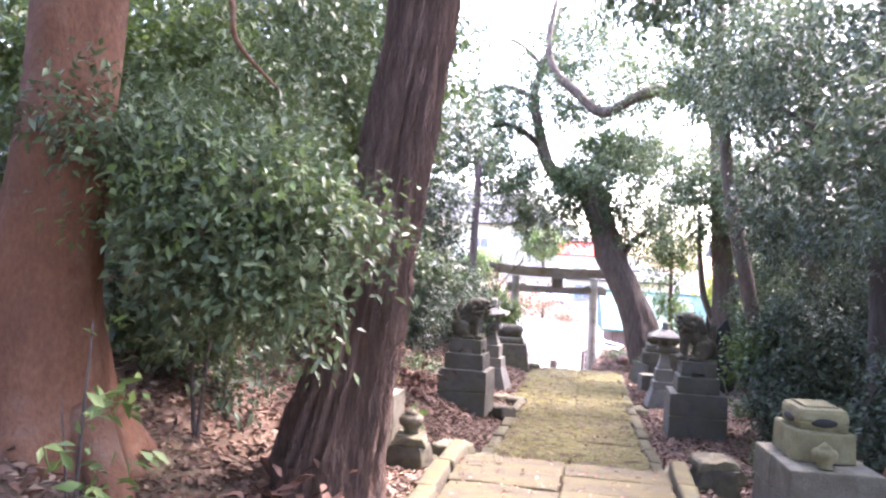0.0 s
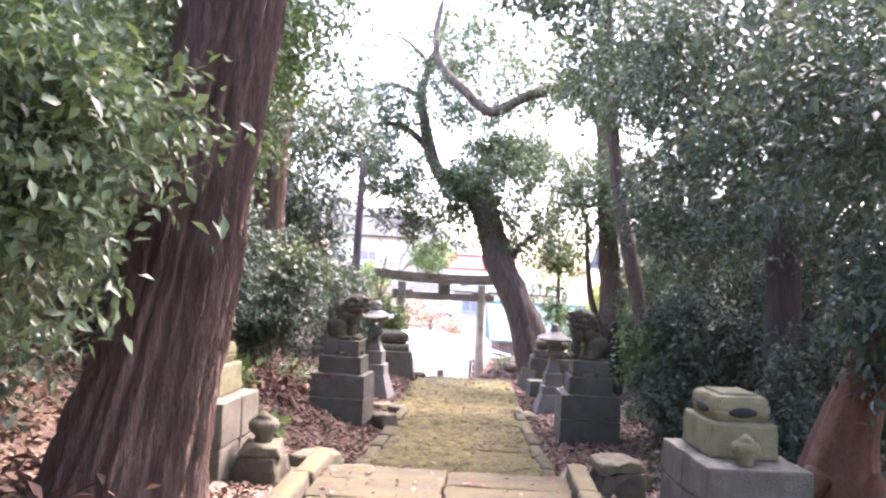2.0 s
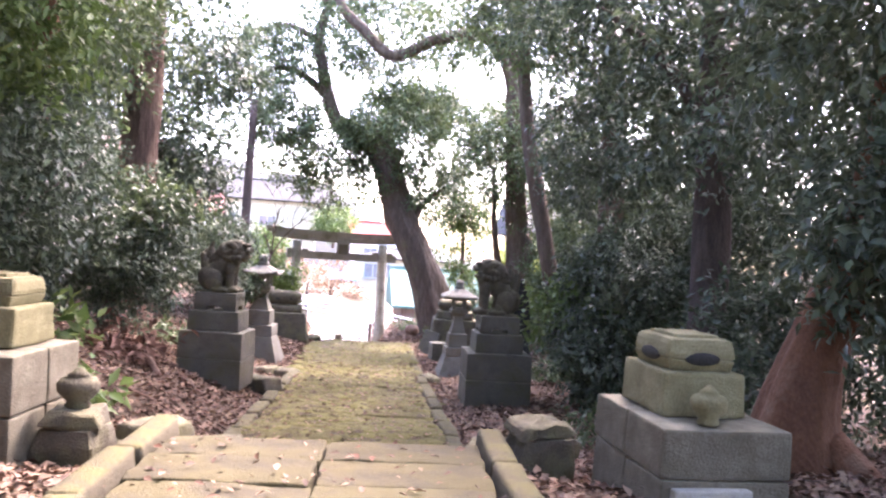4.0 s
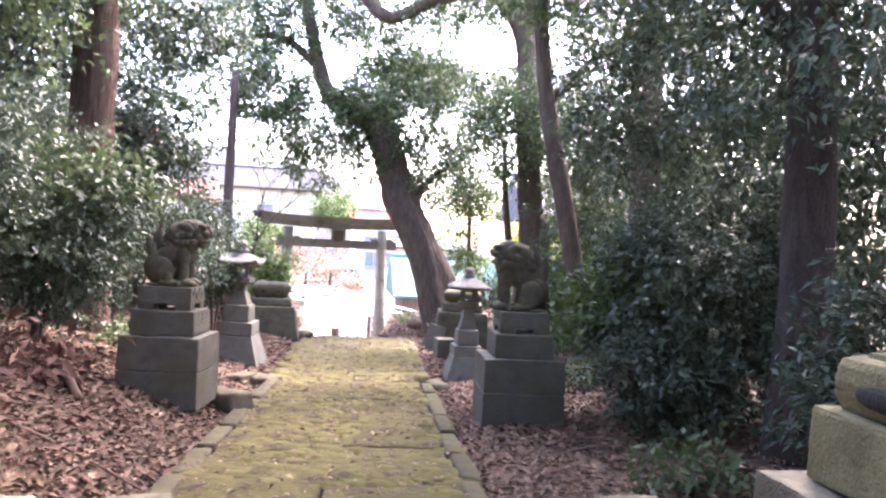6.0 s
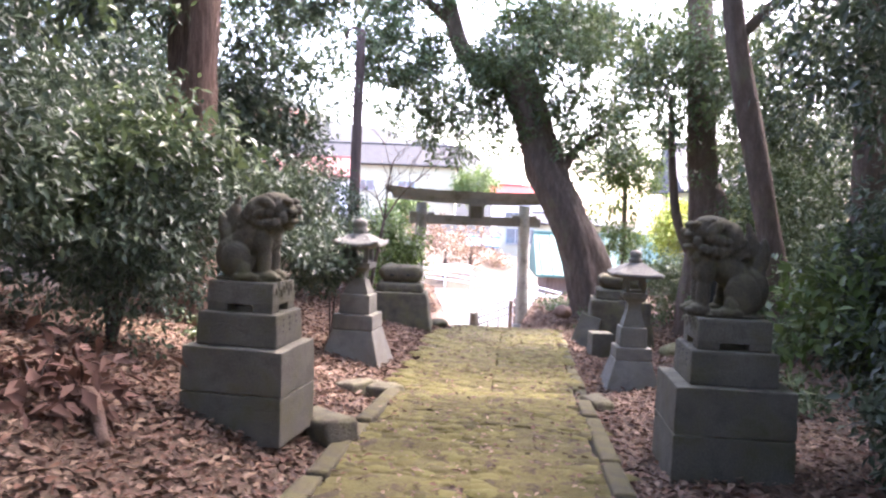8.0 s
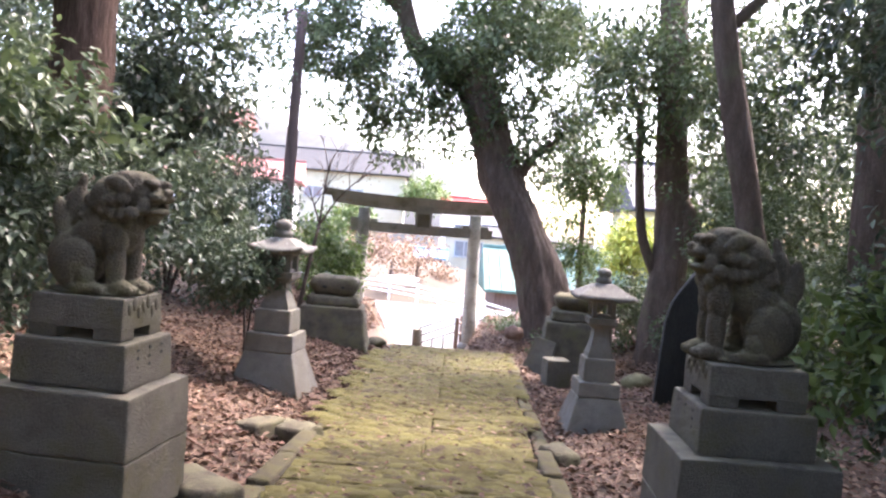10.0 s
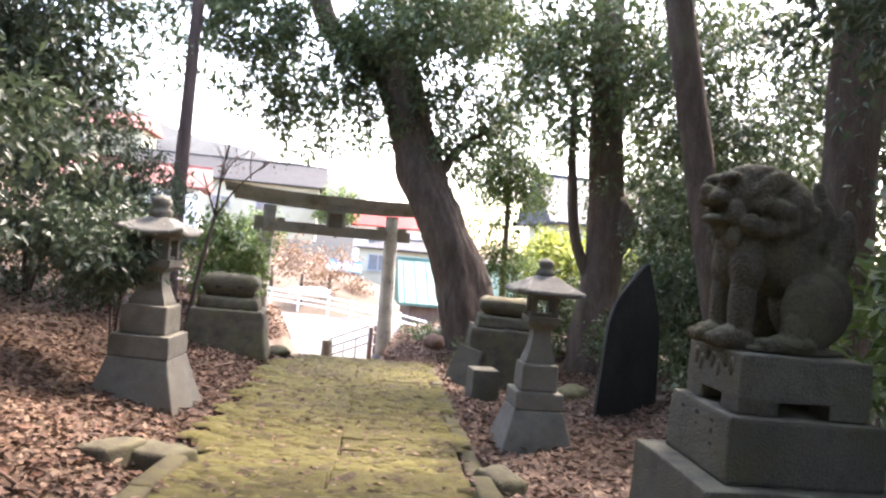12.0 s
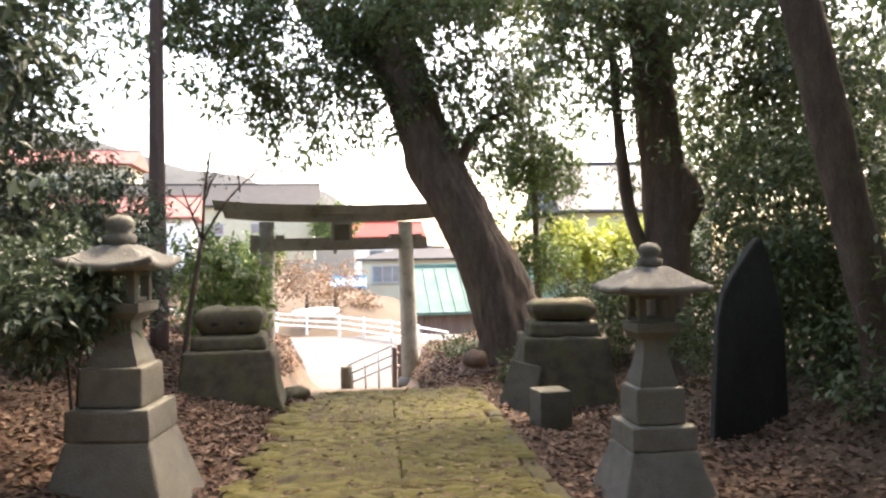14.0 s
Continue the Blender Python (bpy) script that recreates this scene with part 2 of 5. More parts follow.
def lathe(profile, seg=24, x=0, y=0, z=0, rough=0.0, twist=0.0):
    b = bmesh.new()
    rings = []
    for r, h in profile:
        rings.append([b.verts.new((x + r * math.cos(2 * math.pi * k / seg + twist), y + r * math.sin(2 * math.pi * k / seg + twist), z + h)) for k in range(seg)])
    for a, c in zip(rings, rings[1:]):
        for k in range(seg):
            b.faces.new((a[k], a[(k + 1) % seg], c[(k + 1) % seg], c[k]))
    b.faces.new(rings[0][::-1])
    b.faces.new(rings[-1])
    if rough:
        rough_up(b, rough, 12.0)
    return b


def smooth_line(pts, n):
    """Catmull-Rom through the points, n steps a span."""
    p = [Vector(q) for q in pts]
    p = [p[0] * 2 - p[1]] + p + [p[-1] * 2 - p[-2]]
    out = []
    for i in range(1, len(p) - 2):
        for k in range(n):
            t = k / n
            out.append(0.5 * (2 * p[i] + (p[i + 1] - p[i - 1]) * t + (2 * p[i - 1] - 5 * p[i] + 4 * p[i + 1] - p[i + 2]) * t * t
                              + (3 * p[i] - p[i - 1] - 3 * p[i + 1] + p[i + 2]) * t ** 3))
    out.append(p[-2])
    return out


def limb(pts, radii, seg=14, steps=5, rough=0.03, ridges=0.0, ridge_count=11, lobes=0.0, lobe_len=1.0):
    """A tapered trunk, limb or root along points; ridges: bark relief; lobes: buttressed foot."""
    b = bmesh.new()
    line = smooth_line(pts, steps)
    n = len(line)
    rad = np.interp(np.linspace(0, len(radii) - 1, n), range(len(radii)), radii)
    off = random.random() * 40
    rings, side = [], Vector((1, 0.13, 0))
    run = 0.0
    for i, c in enumerate(line):
        d = (line[min(i + 1, n - 1)] - line[max(i - 1, 0)]).normalized()
        side = (side - d * side.dot(d)).normalized()
        up = d.cross(side)
        run += (c - line[i - 1]).length if i else 0
        ring = []
        for k in range(seg):
            a = 2 * math.pi * k / seg
            r = rad[i] * (1 + rough * 4 * noise.noise(Vector((math.cos(a) * 1.3, math.sin(a) * 1.3, run * 1.1 + off))))
            if ridges:
                r += ridges * (noise.noise(Vector((math.cos(a) * ridge_count / 3, math.sin(a) * ridge_count / 3, run * 0.7 + off))))
                r += 0.6 * ridges * noise.noise(Vector((math.cos(a + 0.15 * run) * ridge_count, math.sin(a + 0.15 * run) * ridge_count, run * 2.6 + off)))
                r += 0.35 * ridges * noise.noise(Vector((math.cos(a) * ridge_count * 0.7, math.sin(a) * ridge_count * 0.7, run * 9 + off)))
            if lobes:
                fade = math.exp(-run / lobe_len)
                r *= 1 + lobes * fade * (0.5 + 0.5 * math.cos(a * 5 + off + 0.8 * math.sin(a * 2)))
            ring.append(b.verts.new(c + (side * math.cos(a) + up * math.sin(a)) * r))
        rings.append(ring)
    for p, q in zip(rings, rings[1:]):
        for k in range(seg):
            b.faces.new((p[k], p[(k + 1) % seg], q[(k + 1) % seg], q[k]))
    b.faces.new(rings[0][::-1])
    b.faces.new(rings[-1])
    return b


def add_bm(a, b):
    me = bpy.data.meshes.new("tmp")
    b.to_mesh(me)
    b.free()
    a.from_mesh(me)
    bpy.data.meshes.remove(me)
    return a


def raw_mesh(name, verts, tris_per, mat, parent=None, label=""):
    """verts: (N, k, 3); every group of k points is one polygon set given by tris_per, a list of index tuples."""
    n, k, _ = verts.shape
    me = bpy.data.meshes.new(name)
    flat = verts.reshape(-1, 3).astype(np.float32)
    idx = np.concatenate([np.asarray(p, dtype=np.int32) for p in tris_per])
    loops = (np.arange(n, dtype=np.int32)[:, None] * k + idx[None, :]).ravel()
    sizes = np.tile(np.array([len(p) for p in tris_per], dtype=np.int32), n)
    starts = np.concatenate([[0], np.cumsum(sizes)[:-1]]).astype(np.int32)
    me.vertices.add(len(flat))
    me.vertices.foreach_set("co", flat.ravel())
    me.loops.add(len(loops))
    me.loops.foreach_set("vertex_index", loops)
    me.polygons.add(len(sizes))
    me.polygons.foreach_set("loop_start", starts)
    me.update(calc_edges=True)
    me.materials.append(mat)
    ob = new(name, me)
    ob.parent = parent
    return tagged(ob, label)


def unit(v):
    return v / np.maximum(np.linalg.norm(v, axis=-1, keepdims=True), 1e-6)


def leaves(name, pos, direction, normal, length, mat, parent=None, label="", slim=0.42, fold=0.25, rng=None):
    """Folded pointed leaves, each of four points and two faces."""
    rng = rng or np.random.default_rng(1)
    d = unit(direction)
    s = unit(np.cross(d, normal))
    nn = np.cross(s, d)
    L = length[:, None]
    w = L * slim * rng.uniform(0.8, 1.2, len(pos))[:, None] * 0.5
    base = pos
    tip = pos + d * L - nn * L * 0.12
    mid = pos + d * L * 0.45
    a = mid + s * w + nn * w * fold
    b = mid - s * w + nn * w * fold
    return raw_mesh(name, np.stack([base, a, tip, b], 1), [(0, 1, 2), (0, 2, 3)], mat, parent, label)


DENSITY = 1.8


def crown(name, blobs, leaf, mat, parent, seed, per=14, spray=0.28, hollow=0.55, droop=0.25, label=""):
    """Foliage: sprays of leaves spread through ellipsoids (x, y, z, rx, ry, rz, sprays), thinned by noise so that gaps stay."""
    rng = np.random.default_rng(seed)
    P, D, N, S = [], [], [], []
    for cx, cy, cz, rx, ry, rz, count in blobs:
        v = unit(rng.normal(size=(int(count * DENSITY), 3)))
        r = hollow + (1 - hollow) * rng.random(len(v)) ** 0.6
        wob = np.array([noise.noise(Vector(q) * 1.9 + Vector((cx, cy, cz))) for q in v.tolist()])
        c = np.array([cx, cy, cz]) + v * (r * (1 + 0.45 * wob))[:, None] * np.array([rx, ry, rz])
        gap = np.array([noise.noise(Vector(q) * 1.15 + Vector((seed, 0, 0))) for q in c.tolist()])
        keep = gap > -0.27
        c, v = c[keep], v[keep]
        if not len(c):
            continue
        ax = unit(v * np.array([1, 1, 0.5]) + rng.normal(size=v.shape) * 0.5 - np.array([0, 0, droop]))
        k = per
        t = rng.random((len(c), k, 1))
        pos = c[:, None, :] + ax[:, None, :] * t * spray + rng.normal(size=(len(c), k, 3)) * spray * 0.22
        dr = unit(ax[:, None, :] * 0.7 + rng.normal(size=(len(c), k, 3)) * 0.75 - np.array([0, 0, 0.2]))
        nr = unit(np.array([0, 0, 1.0]) + rng.normal(size=(len(c), k, 3)) * 0.5 + v[:, None, :] * 0.4)
        P.append(pos.reshape(-1, 3)), D.append(dr.reshape(-1, 3)), N.append(nr.reshape(-1, 3))
        S.append(leaf * rng.uniform(0.6, 1.25, len(c) * k))
    return leaves(name, np.concatenate(P), np.concatenate(D), np.concatenate(N), np.concatenate(S), mat, parent, label, rng=rng)


# ---- ground ----
STEP_Y = (10.9, 11.4, 11.9, 12.4)


def path_z(y):
    return np.interp(y, [-60, 2.9, 4.9, 10.9, 12.6, 19.25, 19.3, 27.2, 29, 32.5, 36, 48, 60, 78, 130, 400], [1.95, 1.95, 1.3, 1.3, 0.68, 0.33, 0.15, -0.02, -0.25, -0.85, -1.4, -1.4, -3.2, -4.8, -4.8, -2])


def ground_z(x, y):
    """Height of the soil: low along the path, rising as a bank on one side and gently on the other."""
    x, y = np.asarray(x, float), np.asarray(y, float)
    side = np.interp(y, [-60, 2.9, 4.9, 9.8, 13.2, 19.0, 20.6, 27, 33, 36, 48, 60, 78, 130, 400], [1.95, 1.95, 1.28, 1.28, 0.6, 0.24, 0.03, -0.06, 0.0, -1.4, -1.4, -3.2, -4.8, -4.8, -2])
    pz = path_z(y)
    shelf = np.interp(y, [8.9, 9.9, 12.2, 13.4], [0, 0.7, 0.7, 0])
    left = np.clip(0.82 - shelf - x, 0, 30)
    right = np.clip(x - 3.5, 0, 30)
    steep = np.interp(y, [0, 5, 12, 15, 18, 24, 30, 36, 48], [0.6, 0.62, 0.58, 0.48, 0.24, 0.2, 0.3, 0.08, 0.0])
    bank = steep * np.minimum(left, 4.5) + 0.25 * steep * np.clip(left - 4.5, 0, 9)
    tail = np.interp(y, [27, 29, 33, 36], [0, 0.15, 0.35, 0.0])
    z = side + bank + np.interp(y, [0, 27, 30, 36, 48], [0.06, 0.06, 0.03, -0.1, -0.03]) * np.minimum(right, 8) + tail * np.minimum(right, 1)
    z = z + np.interp(y, [18.5, 21.5, 23.6, 26], [0, 0.5, 0.5, 0]) * np.clip((x - 5.5) / 1.1, 0, 1)
    z = z - np.interp(y, [23.4, 25.0, 27.0, 28.5], [0, 0.2, 0.2, 0]) * np.clip((x - 3.5) / 0.4, 0, 1) * np.clip((5.9 - x) / 0.8, 0, 1)
    bed = np.clip(np.minimum(x + 0.1, 3.0 - x) / 0.55, 0, 1)
    bed = np.where(y > 27, bed, np.clip(np.minimum(x - 0.6, 3.7 - x) / 0.45, 0, 1))
    z = z * (1 - bed) + (pz - 0.09) * bed
    return np.where(y > 36, np.minimum(z, side + 0.0 * x), z)


def soil_z(x, y):
    z = float(ground_z(x, y))
    if y < 34:
        z += 0.035 * noise.noise(Vector((x * 1.7, y * 1.7, 0))) + 0.012 * noise.noise(Vector((x * 6, y * 6, 3)))
    return z


def spaced(breaks):
    out = [breaks[0][0]]
    for (a, step), (b, _) in zip(breaks, breaks[1:]):
        k = max(1, int(round((b - a) / step)))
        out += [a + (b - a) * (i + 1) / k for i in range(k)]
    return out


def build_ground():
    xs = spaced([(-900, 150), (-60, 8), (-12, 0.5), (-3, 0.16), (7, 0.4), (13, 6), (70, 150), (900, 1)])
    ys = spaced([(-300, 60), (-20, 2), (2, 0.2), (34, 1.0), (60, 6), (140, 60), (1200, 1)])
    b = bmesh.new()
    grid = [[b.verts.new((x, y, soil_z(x, y))) for x in xs] for y in ys]
    for j in range(len(ys) - 1):
        for i in range(len(xs) - 1):
            b.faces.new((grid[j][i], grid[j][i + 1], grid[j + 1][i + 1], grid[j + 1][i]))
    ob = part("ground", b, SOIL, smooth=True)
    return tagged(ob, "brown forest soil rising as a bank beside the path", "ground", kind="structure")


ground = build_ground()


def litter(count, seed):
    """Fallen leaves lying on the soil, thin on the paving."""
    rng = np.random.default_rng(seed)
    y = rng.uniform(4, 34, count)
    x = np.where(rng.random(count) < 0.55, 0.95 - np.abs(rng.normal(size=count)) * 2.2, 3.25 + np.abs(rng.normal(size=count)) * 2.7)
    x = np.where(y > 27.3, x - 0.7, x)
    ok = (x > -7) & (x < 10) & ~((y > 27.3) & (x > 0.2) & (x < 2.6))
    x, y = x[ok], y[ok]
    z = np.array([soil_z(a, c) for a, c in zip(x, y)]) + rng.uniform(0.005, 0.045, len(x))
    a = rng.uniform(0, 2 * np.pi, len(x))
    d = np.stack([np.cos(a), np.sin(a), rng.normal(size=len(x)) * 0.3], 1)
    nn = unit(np.stack([rng.normal(size=len(x)) * 0.45, rng.normal(size=len(x)) * 0.45, np.ones(len(x))], 1))
    ob = leaves("leaf_litter", np.stack([x, y, z], 1), d, nn, rng.uniform(0.035, 0.105, len(x)), LITTER, slim=0.5, fold=0.35, rng=rng)
    return tagged(ob, "brown fallen leaves covering the forest soil", "fallen leaves", kind="stuff")


litter(150000, 5)


# ---- paving ----
def slab_mesh(w, d, h, mat, seed):
    random.seed(seed)
    b = frustum(w, d, w - 0.012, d - 0.012, h, -h, bevel=0.014, cuts=4, rough=0.02)
    me = bpy.data.meshes.new("slab")
    b.to_mesh(me)
    b.free()
    me.materials.append(mat)
    me.shade_smooth()
    return me


def lay(name, me, parent, x, y, z, rz=0.0, tilt=0.0):
    ob = new(name, me)
    ob.parent = parent
    ob.matrix_local = pose(x, y, z, tilt, 0, rz)
    return ob


pavement = thing("pavement", "sloping path of mossy stone slabs in two columns", "path", kind="structure")
rs = random.Random(11)
MOSS_SLABS = [slab_mesh(1.025, 0.472, 0.14, MOSS, k) for k in range(6)]
WORN_SLABS = [slab_mesh(1.01, 0.51, 0.14, PAVE, 20 + k) for k in range(5)]
LOWER_SLABS = [slab_mesh(1.09, 0.472, 0.14, MOSS, 40 + k) for k in range(6)]


def lay_run(meshes, y0, y1, step, xs):
    k = int(round((y1 - y0) / step))
    for i in range(k):
        y = y0 + (i + 0.5) * (y1 - y0) / k
        z = float(path_z(y))
        slope = math.degrees(math.atan(float(path_z(y + 0.1) - path_z(y - 0.1)) / 0.2)) if 0.2 < min(y - y0, y1 - y) else 0
        for x in xs:
            lay("paving_slab", rs.choice(meshes), pavement, x + rs.uniform(-0.012, 0.012), y, z + rs.uniform(-0.012, 0.008), rs.choice((0, 180)) + rs.uniform(-0.7, 0.7), slope)


lay_run(WORN_SLABS, 4.95, 10.95, 0.52, (1.56, 2.58))
lay_run(MOSS_SLABS, 12.85, 19.27, 0.475, (1.595, 2.63))
lay_run(LOWER_SLABS, 19.3, 27.2, 0.475, (1.58, 2.68))


def moss_cushions(count, seed):
    """Soft low humps of moss on the lower stretches of the path, and small dead leaves caught between them."""
    rng = np.random.default_rng(seed)
    y = rng.uniform(12.7, 27.1, count)
    x = rng.uniform(np.where(y > 19.6, 0.72, 1.0), np.where(y > 19.6, 3.32, 3.25))
    keep = np.array([noise.noise(Vector((a * 1.3, c * 1.3, 7))) for a, c in zip(x, y)]) > -0.15
    x, y = x[keep], y[keep]
    n = len(x)
    z = path_z(y) - 0.012
    r = rng.uniform(0.04, 0.17, n)
    h = 0.014 + r * rng.uniform(0.04, 0.12, n)
    k = 7
    ang = np.arange(k) * 2 * np.pi / k
    rr = r[:, None] * rng.uniform(0.7, 1.25, (n, k))
    ring = np.stack([x[:, None] + rr * np.cos(ang), y[:, None] + 0.7 * rr * np.sin(ang), np.repeat(z[:, None], k, 1)], 2)
    mid = np.stack([x[:, None] + 0.6 * rr * np.cos(ang + 0.4), y[:, None] + 0.42 * rr * np.sin(ang + 0.4), z[:, None] + h[:, None] * rng.uniform(0.6, 0.95, (n, k))], 2)
    top = np.stack([x, y, z + h], 1)[:, None, :]
    faces = [(i, (i + 1) % k, k + (i + 1) % k, k + i) for i in range(k)] + [(k + i, k + (i + 1) % k, 2 * k) for i in range(k)]
    ob = raw_mesh("moss", np.concatenate([ring, mid, top], 1), faces, MOSSTUFT)
    ob.data.shade_smooth()
    tagged(ob, "yellow-green moss cushions covering the paving slabs", "moss", kind="stuff")
    m = 2600
    x, y = rng.uniform(1.0, 3.25, m), np.concatenate([rng.uniform(12.7, 27.1, m - 500), rng.uniform(5, 10.8, 500)])
    p = np.stack([x, y, path_z(y) + rng.uniform(0.012, 0.035, m)], 1)
    a = rng.uniform(0, 2 * np.pi, m)
    ob = leaves("leaf_litter", p, np.stack([np.cos(a), np.sin(a), rng.normal(size=m) * 0.2], 1), unit(np.stack([rng.normal(size=m) * 0.3, rng.normal(size=m) * 0.3, np.ones(m)], 1)), rng.uniform(0.03, 0.085, m), LITTER, slim=0.5, fold=0.3, rng=rng)
    tagged(ob, "scattered small dead leaves on the mossy path", "fallen leaves", kind="stuff")


moss_cushions(3000, 9)

steps_ = thing("stone_steps", "worn stone steps between two stretches of the path", "steps", kind="structure")
for k, y in enumerate(STEP_Y):
    part("step", frustum(2.06, 0.5, 2.04, 0.49, 0.3, 1.3 - 0.155 * (k + 1) - 0.3, 2.1, y + 0.28, bevel=0.02, rough=0.01), PAVE, steps_, smooth=True)
for k in range(4):
    part("step", frustum(2.06, 0.52, 2.04, 0.5, 0.3, 1.3 + 0.155 * (k + 1) - 0.3, 2.1, 4.7 - 0.5 * k, bevel=0.02, rough=0.01), PAVE, steps_, smooth=True)
part("step", frustum(2.1, 5.2, 2.1, 5.2, 0.3, 1.63, 2.1, 0.35, bevel=0.02, rough=0.01), PAVE, steps_, smooth=True)
for k in range(7):
    y = 27.5 + 0.62 * k
    part("step", frustum(2.3, 0.66, 2.28, 0.64, 0.4, -0.13 * (k + 1) - 0.4, 1.6 - 0.08 * k, y, bevel=0.02, rough=0.012), PAVE, steps_, smooth=True)

KERBS = []
for k in range(4):
    random.seed(60 + k)
    b = frustum(0.2, 0.86, 0.17, 0.84, 0.28, -0.28, bevel=0.03, cuts=2, rough=0.018)
    me = bpy.data.meshes.new("kerb")
    b.to_mesh(me)
    b.free()
    me.materials.append(KERB)
    me.shade_smooth()
    KERBS.append(me)
kerbs = thing("kerb", "low weathered stone kerb along the mossy path", "kerb", kind="structure")
for y0, y1, lift, xl, xr in ((5.0, 11.2, 0.08, 0.95, 3.2), (13.1, 19.4, 0.03, 0.99, 3.25), (20.3, 26.9, -0.02, 0.93, 3.34)):
    k = int(round((y1 - y0) / 0.88))
    for i in range(k):
        y = y0 + (i + 0.5) * (y1 - y0) / k
        sl = math.degrees(math.atan(float(path_z(y + 0.3) - path_z(y - 0.3)) / 0.6)) if 11.5 < y < 27 else 0
        for x in (xl, xr):
            lay("kerb_stone", rs.choice(KERBS), kerbs, x + rs.uniform(-0.02, 0.02), y, float(path_z(y)) + lift + rs.uniform(-0.02, 0.015), rs.uniform(-2, 2), sl)


# ---- gate, lanterns, guardian figures, altars ----
def torii():
    t = thing("torii_gate", "weathered grey stone torii gate at the top of the steps", "torii", 1.14, 32.25, -0.85, 11)
    for x in (-1.6, 1.47):
        lean = -0.07 if x > 0 else 0.07
        p = limb([(x, 0, -0.1), (x + lean * 0.5, 0, 1.7), (x + lean, 0, 3.53)], [0.2, 0.175, 0.155], 20, 4, 0.008)
        pillar = part("pillar", p, PALESTONE if x > 0 else TORIISTONE, t, smooth=True)
        part("foot_ring", lathe([(0.29, 0), (0.29, 0.1), (0.24, 0.2), (0.21, 0.22)], 20, x, 0, -0.06, 0.006), TORIISTONE, pillar, smooth=True)
    part("tie_beam", frustum(3.75, 0.17, 3.75, 0.17, 0.26, 2.93, bevel=0.015, rough=0.006), TORIISTONE, t)
    for x in (-1.78, -1.27, 1.14, 1.66):
        part("wedge", frustum(0.16, 0.24, 0.2, 0.24, 0.12, 3.14, x, 0, bevel=0.01, cuts=0), TORIISTONE, t)
    tablet = part("tablet", frustum(0.4, 0.2, 0.4, 0.2, 0.42, 3.1, 0, -0.06, bevel=0.012), STONE, t, "small blank stone tablet")
    for dx, dz, ww, hh in ((-0.19, 3.09, 0.06, 0.44), (0.19, 3.09, 0.06, 0.44), (0, 3.07, 0.44, 0.06), (0, 3.47, 0.44, 0.05)):
        part("tablet_frame", frustum(ww, 0.05, ww, 0.05, hh, dz, dx, -0.18, bevel=0.006, cuts=0, rough=0), TORIISTONE, tablet)
    lintel = bmesh.new()
    n = 24
    for lo, hi, d0, d1, half in ((3.52, 3.68, 0.2, 0.22, 2.36), (3.685, 3.88, 0.3, 0.36, 2.56)):
        rows = []
        for i in range(n + 1):
            s = -1 + 2 * i / n
            lift = 0.1 * abs(s) ** 2.6
            x = s * half
            rows.append([lintel.verts.new((x, -d0 / 2, lo + lift)), lintel.verts.new((x, d0 / 2, lo + lift)), lintel.verts.new((x * 1.02, d1 / 2, hi + lift)), lintel.verts.new((x * 1.02, -d1 / 2, hi + lift))])
        for a, c in zip(rows, rows[1:]):
            for k in range(4):
                lintel.faces.new((a[k], c[k], c[(k + 1) % 4], a[(k + 1) % 4]))
        lintel.faces.new(rows[0][::-1])
        lintel.faces.new(rows[-1])
    rough_up(lintel, 0.008, 5)
    bmesh.ops.recalc_face_normals(lintel, faces=lintel.faces)
    part("lintel", lintel, TORIISTONE, t)


torii()


def square_ring(half, h, k_side, lift=0.0):
    """Points round a square of that half width, with corners raised by lift."""
    out = []
    for s in range(4):
        for i in range(k_side):
            u = -1 + 2 * i / k_side
            x, y = ((u, -1), (1, u), (-u, 1), (-1, -u))[s]
            out.append((x * half, y * half, h + lift * abs(u) ** 3))
    return out


def loft(rings, cap=True):
    b = bmesh.new()
    vs = [[b.verts.new(p) for p in r] for r in rings]
    for a, c in zip(vs, vs[1:]):
        for k in range(len(a)):
            b.faces.new((a[k], a[(k + 1) % len(a)], c[(k + 1) % len(a)], c[k]))
    if cap:
        b.faces.new(vs[0][::-1])
        b.faces.new(vs[-1])
    return b


